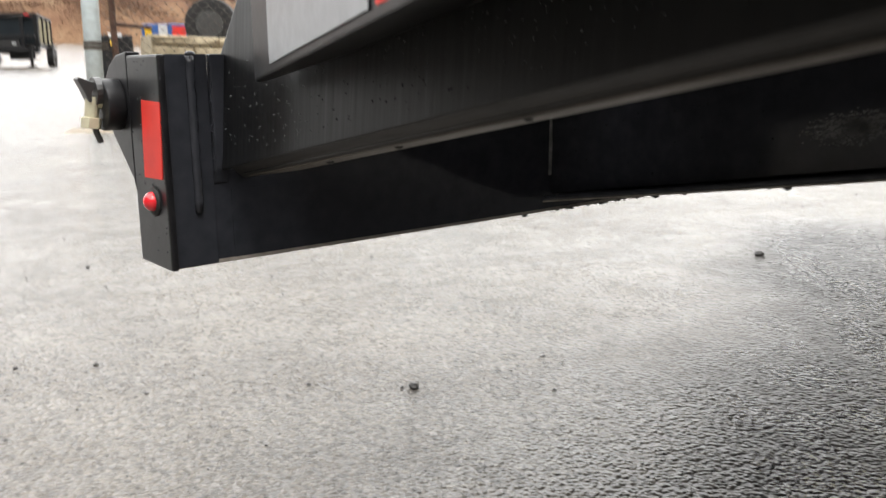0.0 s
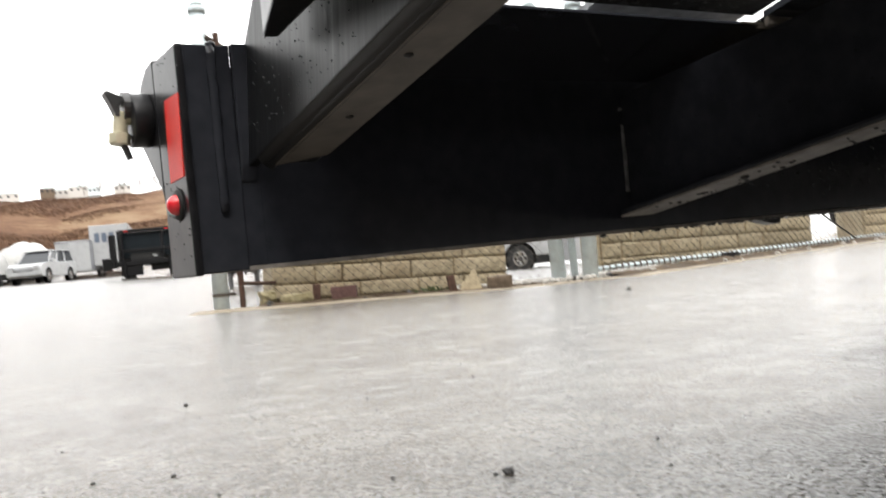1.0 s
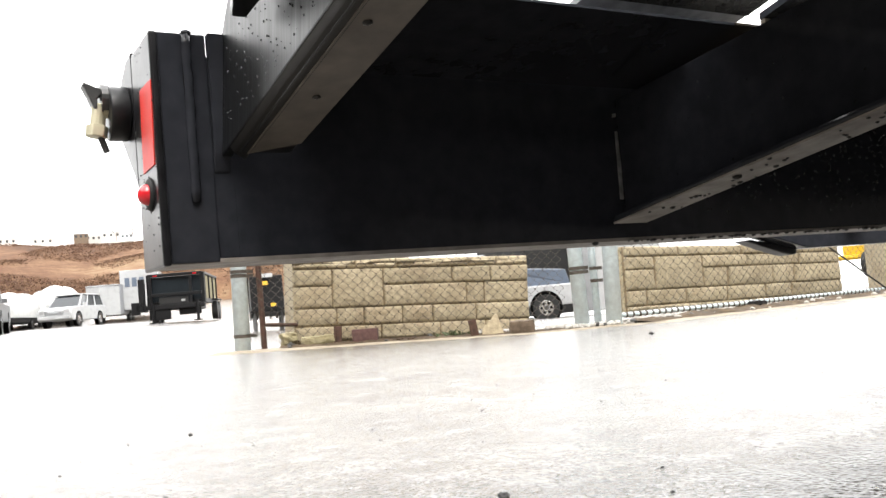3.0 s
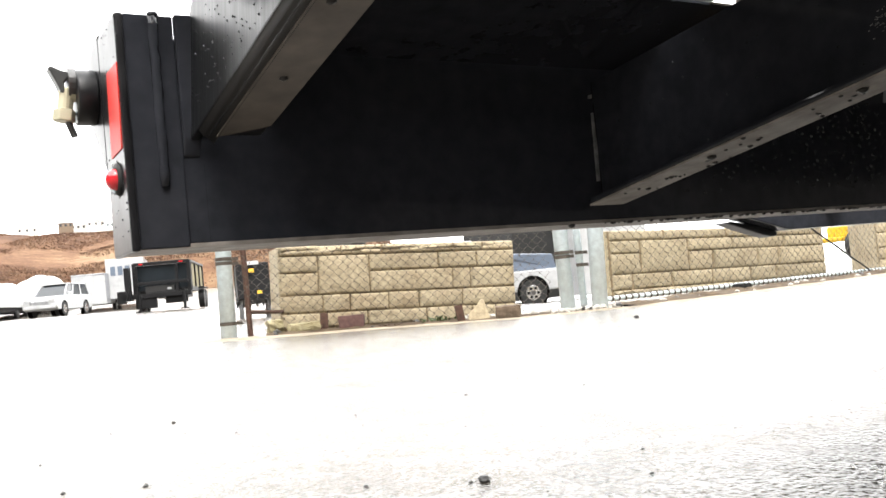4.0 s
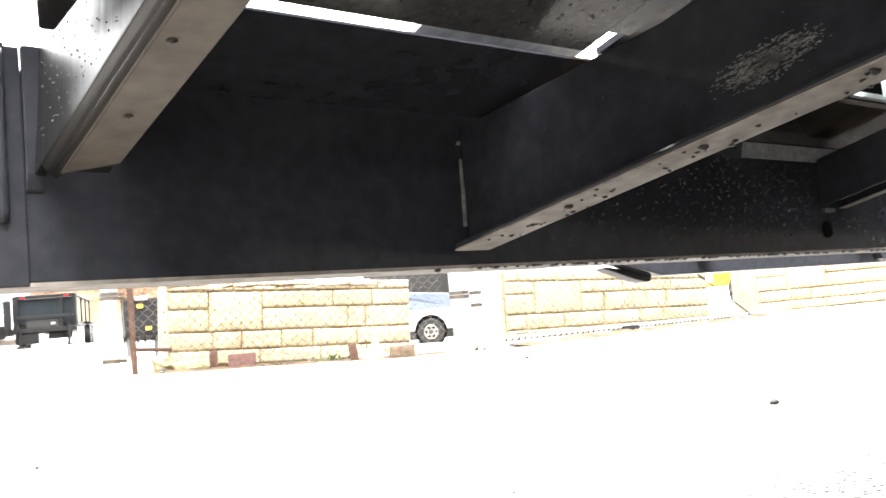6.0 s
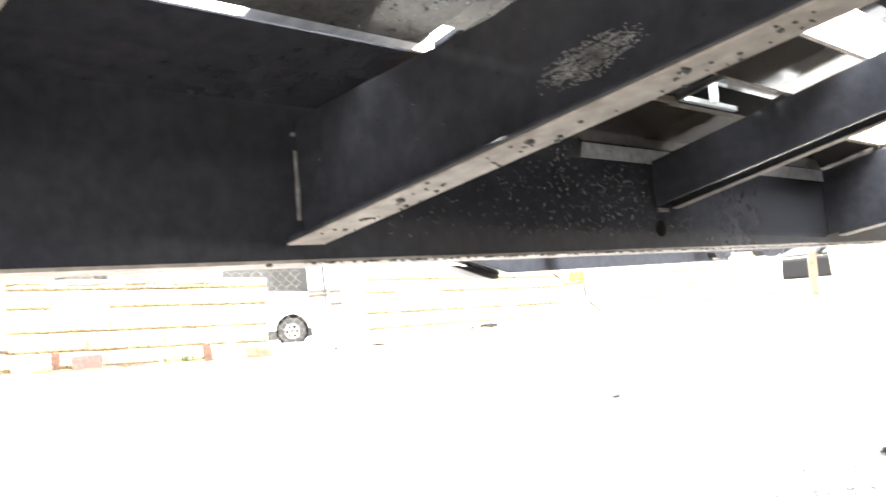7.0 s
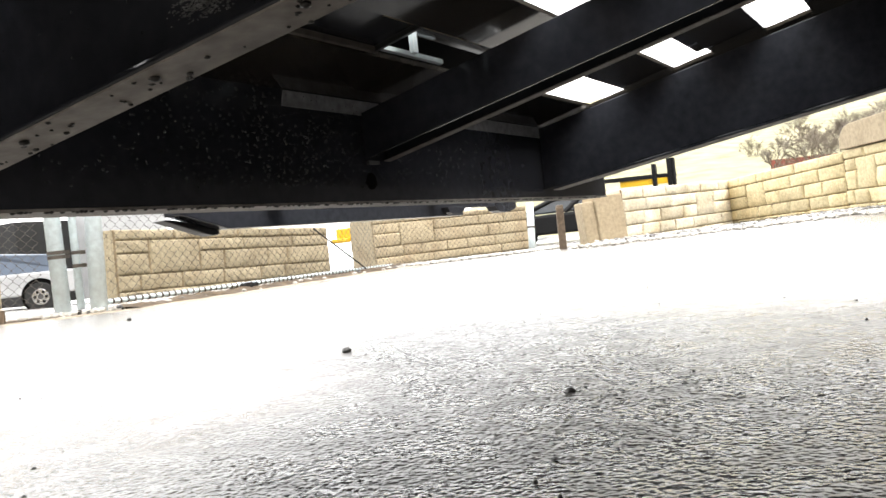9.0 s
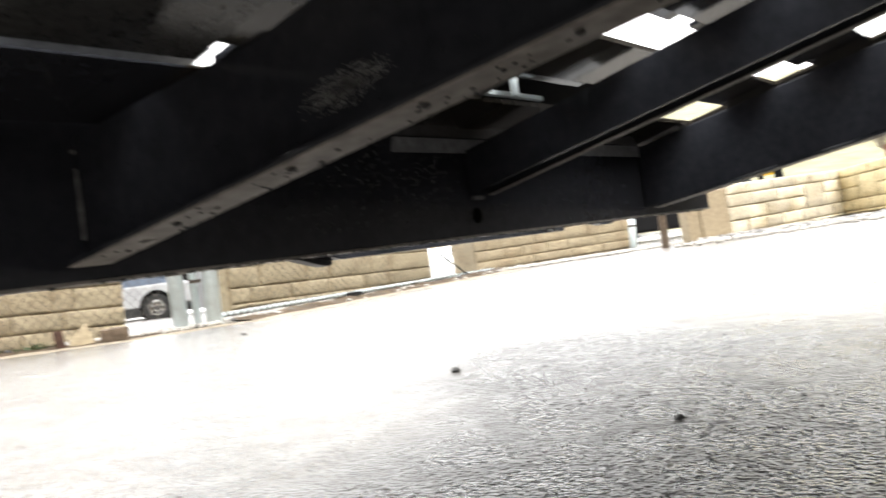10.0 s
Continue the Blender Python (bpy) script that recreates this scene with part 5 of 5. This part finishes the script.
# ---- yard things past the fence ----
def parts_rack():
    t = tagged(new("machine_attachment"), "black ribbed machine bucket with yellow stickers", "bucket")
    bm = bmesh.new()
    prism(bm, [(-0.2, 0.25), (0.22, 0.25), (0.3, 0.6), (0.2, 0.85), (-0.25, 0.8)], "y", -0.25, 0.25)
    part("shell", bm, DARKBODY, t, bevel=0.02)
    for k in range(6):
        bm = bmesh.new()
        y = -0.25 + k * 0.1
        prism(bm, [(-0.24, 0.22), (0.25, 0.22), (0.34, 0.6), (0.22, 0.9), (0.19, 0.9), (0.3, 0.6), (0.22, 0.26), (-0.24, 0.26)], "y", y - 0.012, y + 0.012)
        part("rib", bm, DARKBODY, t)
    for z0, z1, a in ((0.3, 0.35, -0.08), (0.64, 0.7, 0.02)):
        bm = bmesh.new()
        box(bm, -0.29, -0.28, a - 0.04, a + 0.04, z0, z1)
        part("sticker", bm, YELLOW, t, "yellow sticker")
    bm = bmesh.new()
    box(bm, -0.29, -0.28, -0.1, 0.08, 0.76, 0.82)
    part("sticker", bm, WHITEP, t, "white sticker")
    for x in (-0.15, 0.2):
        for y in (-0.2, 0.2):
            bm = bmesh.new()
            tube(bm, (x, y, -0.05), (x, y, 0.28), 0.025, n=8)
            part("leg", bm, STEEL, t)
    t.matrix_world = pose(3.77, 11.0, 0.1, 0, 12, 75) @ Matrix.Diagonal((0.88, 0.88, 0.88, 1))


parts_rack()


def blue_bin():
    t = tagged(new("blue_bin"), "blue steel bin with colourful stickers", "container")
    bm = bmesh.new()
    box(bm, -0.5, 0.5, -0.4, 0.4, 0.0, 0.96)
    part("body", bm, BLUE, t, bevel=0.015)
    for y0, y1, z0, z1, mat in ((-0.36, -0.27, 0.65, 0.9, YELLOW), (-0.18, -0.06, 0.75, 0.95, TARP), (0.0, 0.18, 0.78, 0.93, RED)):
        bm = bmesh.new()
        box(bm, -0.508, -0.5, -y1, -y0, z0, z1)
        part("sticker", bm, mat, t, "bright sticker")
    t.matrix_world = pose(4.93, 11.75, 0.04, 0, 0, 60)
    bm = bmesh.new()
    box(bm, -0.02, 0.02, -0.35, 0.3, 0.0, 0.78)
    ob = tagged(finish("board", bm, WOOD, 0.004), "tan plywood board leaning on a bin", "board")
    ob.matrix_world = pose(4.62, 11.1, 0.04, 0, 6, 60)


blue_bin()
bm = bmesh.new()
tube(bm, (4.72, 10.2, 0.95), (4.84, 10.35, 0.95), 0.33, n=28)
ob = tagged(finish("scrap_tyre", bm, RUBBER, 0.03), "large worn grey black tyre", "tyre")
bm = bmesh.new()
tube(bm, (4.7, 10.18, 0.95), (4.73, 10.22, 0.95), 0.17, n=20)
part("rim", bm, STEEL, ob, "grey rim")
bm = bmesh.new()
box(bm, 4.55, 5.1, 10.2, 10.6, -0.1, 0.64)
tagged(finish("crate", bm, WOOD, 0.01), "weathered wooden crate under a tyre", "crate")

bm = bmesh.new()
box(bm, 15.8, 16.25, 10.3, 10.9, 0.48, 0.72)
box(bm, 15.7, 15.85, 10.5, 11.0, 0.4, 0.5)
t_ = tagged(finish("loader", bm, YELLOW, 0.04), "yellow compact loader behind the walls", "loader")
wheel(t_, 15.95, 10.3, 0.3, 0.25)
lump("debris", 5.75, 4.47, 0.2, 0.08, 0.07, DARKBODY, "dark crumpled rubbish at the gate foot", "rubbish", 9, 0.3, 8)
bm = bmesh.new()
tube(bm, (6.99, 4.68, 0.465), (8.06, 4.82, -0.02), 0.008, n=8)
tagged(finish("brace_cable", bm, RUBBER), "thin dark brace cable across the gate", "cable")

bm = bmesh.new()
prism(bm, [(17.3, 5.2), (18.1, 3.95), (18.2, 4.0), (17.4, 5.25)], "z", 1.02, 1.1)
tagged(finish("roof_edge", bm, DARKBODY), "dark flat roof edge of a low shed", "roof")
bm = bmesh.new()
prism(bm, [(17.5, 4.95), (18.0, 4.1), (18.1, 4.15), (17.6, 5.0)], "z", 0.9, 1.018)
tagged(finish("yellow_machine", bm, YELLOW), "yellow machine arm behind a wall", "machine")
for x, y, z in ((17.86, 4.33, 1.31), (18.06, 4.0, 1.4), (18.02, 4.06, 1.4)):
    bm = bmesh.new()
    box(bm, x - 0.06, x + 0.06, y - 0.04, y + 0.04, -0.3, z)
    tagged(finish("dark_post", bm, DARKBODY, 0.01), "dark square steel post behind a wall", "post", "dark posts")
bm = bmesh.new()
box(bm, 16.6, 19.4, 23.0, 26.0, -0.4, 2.1)
tagged(finish("storage_container", bm, RUBBER, 0.03), "dark storage container in the yard", "container")
bm = bmesh.new()
box(bm, 18.6, 21.5, 22.0, 22.9, -0.4, 2.6)
tagged(finish("storage_container", bm, WHITEP, 0.03), "white storage container in the yard", "container")


# ---- distance ----
def ridge(name, a0, a1, profile, mat, label, category, lumpy=0.6, steep=6):
    """Rising ground between two bearings; profile gives (distance, height)."""
    bm = bmesh.new()
    n = 90
    rows = []
    for i in range(n + 1):
        f = i / n
        a = radians(a0 + (a1 - a0) * f)
        ends = min(1, steep * f, steep * (1 - f))
        row = []
        for r, z in profile:
            h = z * ends * (1 + 0.08 * math.sin(9 * f + 1)) if z > 1 else z
            h += lumpy * noise.noise((r * math.cos(a) * 0.12, r * math.sin(a) * 0.12, 3)) * (1 if z > 1 else 0)
            row.append(bm.verts.new((r * math.cos(a), r * math.sin(a), h)))
        rows.append(row)
    for a, b in zip(rows, rows[1:]):
        for j in range(len(profile) - 1):
            bm.faces.new((a[j], b[j], b[j + 1], a[j + 1]))
    return tagged(finish(name, bm, mat, smooth=True), label, category, kind="structure")


ridge("hillside", 58, 112, [(80, 0.5), (84, 4.4), (92, 6.6), (105, 9.6), (118, 12.2), (132, 13.8), (160, 14.6), (190, 16.5), (300, 28), (560, 54.5), (640, 56), (760, 48)], HILL, "brown hillside of dry brush", "hill", 1.1)


def brush(name, mat, label, count, size, seed):
    """Dead scrub over the hillside: thin upright blades in uneven drifts."""
    rng = random.Random(seed)
    verts, faces = [], []
    while len(faces) < count:
        f, r = rng.uniform(0.08, 0.92), rng.uniform(82, 138)
        a = radians(58 + 54 * f)
        z = float(np.interp(r, (80, 84, 92, 105, 118, 132, 160), (0.5, 4.4, 6.6, 9.6, 12.2, 13.8, 14.2))) * (1 + 0.08 * math.sin(9 * f + 1)) * min(1, 6 * f, 6 * (1 - f))
        x, y = r * math.cos(a), r * math.sin(a)
        if noise.noise((x * 0.05, y * 0.09, seed)) + 0.8 * noise.noise((x * 0.3, y * 0.3, seed)) < -0.35:
            continue
        z += 1.1 * noise.noise((x * 0.12, y * 0.12, 3)) - 0.1
        for _ in range(4):
            b, w, h = rng.uniform(0, 6.28), size * rng.uniform(0.2, 0.6), size * rng.uniform(0.5, 1.4)
            x1, y1 = x + rng.gauss(0, size), y + rng.gauss(0, size)
            dx, dy = w * math.cos(b), w * math.sin(b)
            k = len(verts)
            verts += [(x1 - dx, y1 - dy, z), (x1 + dx, y1 + dy, z), (x1 + rng.gauss(0, w), y1 + rng.gauss(0, w), z + h)]
            faces.append((k, k + 1, k + 2))
    me = bpy.data.meshes.new(name)
    me.from_pydata(verts, [], faces)
    me.materials.append(mat)
    tagged(new(name, me), label, kind="stuff")


brush("dead_brush", BRUSH, "dark brown leafless scrub on a hillside", 90000, 0.16, 2)
brush("dead_grass", STRAW, "tan tufts of dead grass on a hillside", 90000, 0.15, 7)
# added out of view to darken what paint and ground reflect
ridge("reflection_screen", 115, 352, [(24, 0.2), (30, 12), (42, 24), (60, 36), (80, 36)], DARKSCREEN, "added unseen dark bank that darkens reflections", "hill", 0.8, 36)
ridge("pasture", -30, 30, [(28, 0.0), (45, 1.5), (70, 5.5), (120, 14), (200, 26)], FIELD, "pale dry pasture slope", "field", 0.3)


def bare_tree(x, y, z, h, seed, levels=5):
    """A leafless tree: tapered trunk and limbs that fork into fine twigs."""
    rng = random.Random(seed)
    t = tagged(new("bare_tree"), "leafless grey brown winter tree", "tree", "bare trees")
    trunk, twigs = ([], []), ([], [])

    def limb(p, d, n, r, level):
        q = p + d * n
        u = d.orthogonal().normalized()
        w = d.cross(u)
        verts, faces = trunk if level >= levels - 1 else twigs
        k = len(verts)
        for c, e in ((p, r), (q, r * 0.5)):
            verts.extend(tuple(c + (u * math.cos(b) + w * math.sin(b)) * e) for b in (0, 1.571, 3.142, 4.712))
        faces.extend((k + i, k + (i + 1) % 4, k + 4 + (i + 1) % 4, k + 4 + i) for i in range(4))
        if level:
            for _ in range(5):
                f = rng.uniform(0.4, 1.0)
                nd = (d + Vector((rng.uniform(-1, 1), rng.uniform(-1, 1), rng.uniform(-0.3, 0.6))) * 0.9).normalized()
                limb(p + d * n * f, nd, n * rng.uniform(0.45, 0.72), r * 0.52, level - 1)

    h *= 1.3
    limb(Vector((0, 0, 0)), Vector((0, 0, 1)), h * 0.36, h * 0.015, levels)
    for name, (verts, faces) in (("trunk", trunk), ("crown", twigs)):
        me = bpy.data.meshes.new(name)
        me.from_pydata(verts, [], faces)
        me.materials.append(BARK)
        ob = new(name, me)
        ob.parent = t
        tagged(ob)
    t.matrix_world = pose(x, y, z, 0, 0, rng.uniform(0, 360))


for k, (r, a, z, h) in enumerate(((37, 7.6, 1.0, 2.6), (38, 5.6, 1.0, 3.0), (40, 5.0, 1.1, 2.7), (40, 1.8, 1.2, 3.6), (42, 0.6, 1.3, 3.2), (55, 9, 2.6, 2.5), (60, 6.5, 3.5, 3), (44, 3.2, 1.5, 3.4), (45, 4.1, 1.6, 3), (47, 2.5, 1.8, 3.6), (50, 1.2, 2.1, 3.6), (48, 5.2, 1.9, 2.8), (52, 3.7, 2.3, 3.2), (43, 0.2, 1.4, 3.0))):
    bare_tree(r * math.cos(radians(a)), r * math.sin(radians(a)), z - 0.4, h, k)
for k in range(20):
    a = 72.5 + k * 0.38 + (k * 5 % 3) * 0.2
    bare_tree(128 * math.cos(radians(a)), 128 * math.sin(radians(a)), 12.8, 1.7 + (k * 7 % 5) * 0.35, 20 + k, 3)


def house(r, a, z, w, h, mat):
    t = tagged(new("house"), "pale detached house on the hilltop", "house", "hilltop houses")
    bm = bmesh.new()
    box(bm, -w / 2, w / 2, -4, 4, 0, h)
    part("wall", bm, mat, t)
    bm = bmesh.new()
    prism(bm, [(-w / 2 - 0.4, h), (w / 2 + 0.4, h), (w * 0.1, h + 1.5), (-w * 0.1, h + 1.5)], "y", -4.4, 4.4)
    part("roof", bm, GALV, t)
    for x in (-w / 3, 0, w / 3):
        bm = bmesh.new()
        box(bm, x - 0.6, x + 0.6, -4.05, -4.0, h - 2.1, h - 0.7)
        part("window", bm, DARKGLASS, t)
    t.matrix_world = pose(r * math.cos(radians(a)), r * math.sin(radians(a)), z, 0, 0, a - 90)


for r, a, w, h, mat in ((560, 79.5, 7, 4.6, GALV), (566, 80.4, 11, 6.2, HOUSE), (572, 81.4, 9, 5.4, HOUSE), (560, 82.1, 8, 5.8, WOOD), (575, 84.2, 12, 5.2, HOUSE), (570, 86.1, 10, 5.6, HOUSE), (568, 77.9, 10, 5.5, HOUSE)):
    house(r, a, float(np.interp(r, (300, 560, 640), (28, 54.5, 56))) - 0.5, w, h, mat)
for z0, z1 in ((10.57, 9.29), (9.92, 8.66)):
    bm = bmesh.new()
    last = None
    for i in range(13):
        f = -1.6 + i * 0.28
        p = Vector((9.95 + 4.48 * f, 57.6 - 0.76 * f, z0 + (z1 - z0) * f + 0.12 * (f + 1.6) * (f - 1.76)))
        ring = [bm.verts.new((p.x, p.y + 0.018 * math.cos(k * 1.0472), p.z + 0.018 * math.sin(k * 1.0472))) for k in range(6)]
        if last:
            for k in range(6):
                bm.faces.new((last[k], ring[k], ring[k - 5], last[k - 5]))
        last = ring
    tagged(finish("power_line", bm, RUBBER), "thin overhead power line", "cable", "power lines")
bm = bmesh.new()
prism(bm, [(44, 6.2), (46, 2.6), (47, 2.7), (45, 6.3)], "z", 1.7, 2.35)
tagged(finish("barn_roof", bm, ROOF), "long red barn roof behind the wall", "roof")
for k in range(16):
    bm = bmesh.new()
    a = 12.5 - k * 0.38
    tube(bm, (50 * math.cos(radians(a)), 50 * math.sin(radians(a)), 1.6), (50 * math.cos(radians(a)), 50 * math.sin(radians(a)), 2.0), 0.05, n=6)
    tagged(finish("field_post", bm, BARK), "distant wooden field fence post", "post", "field fence posts")
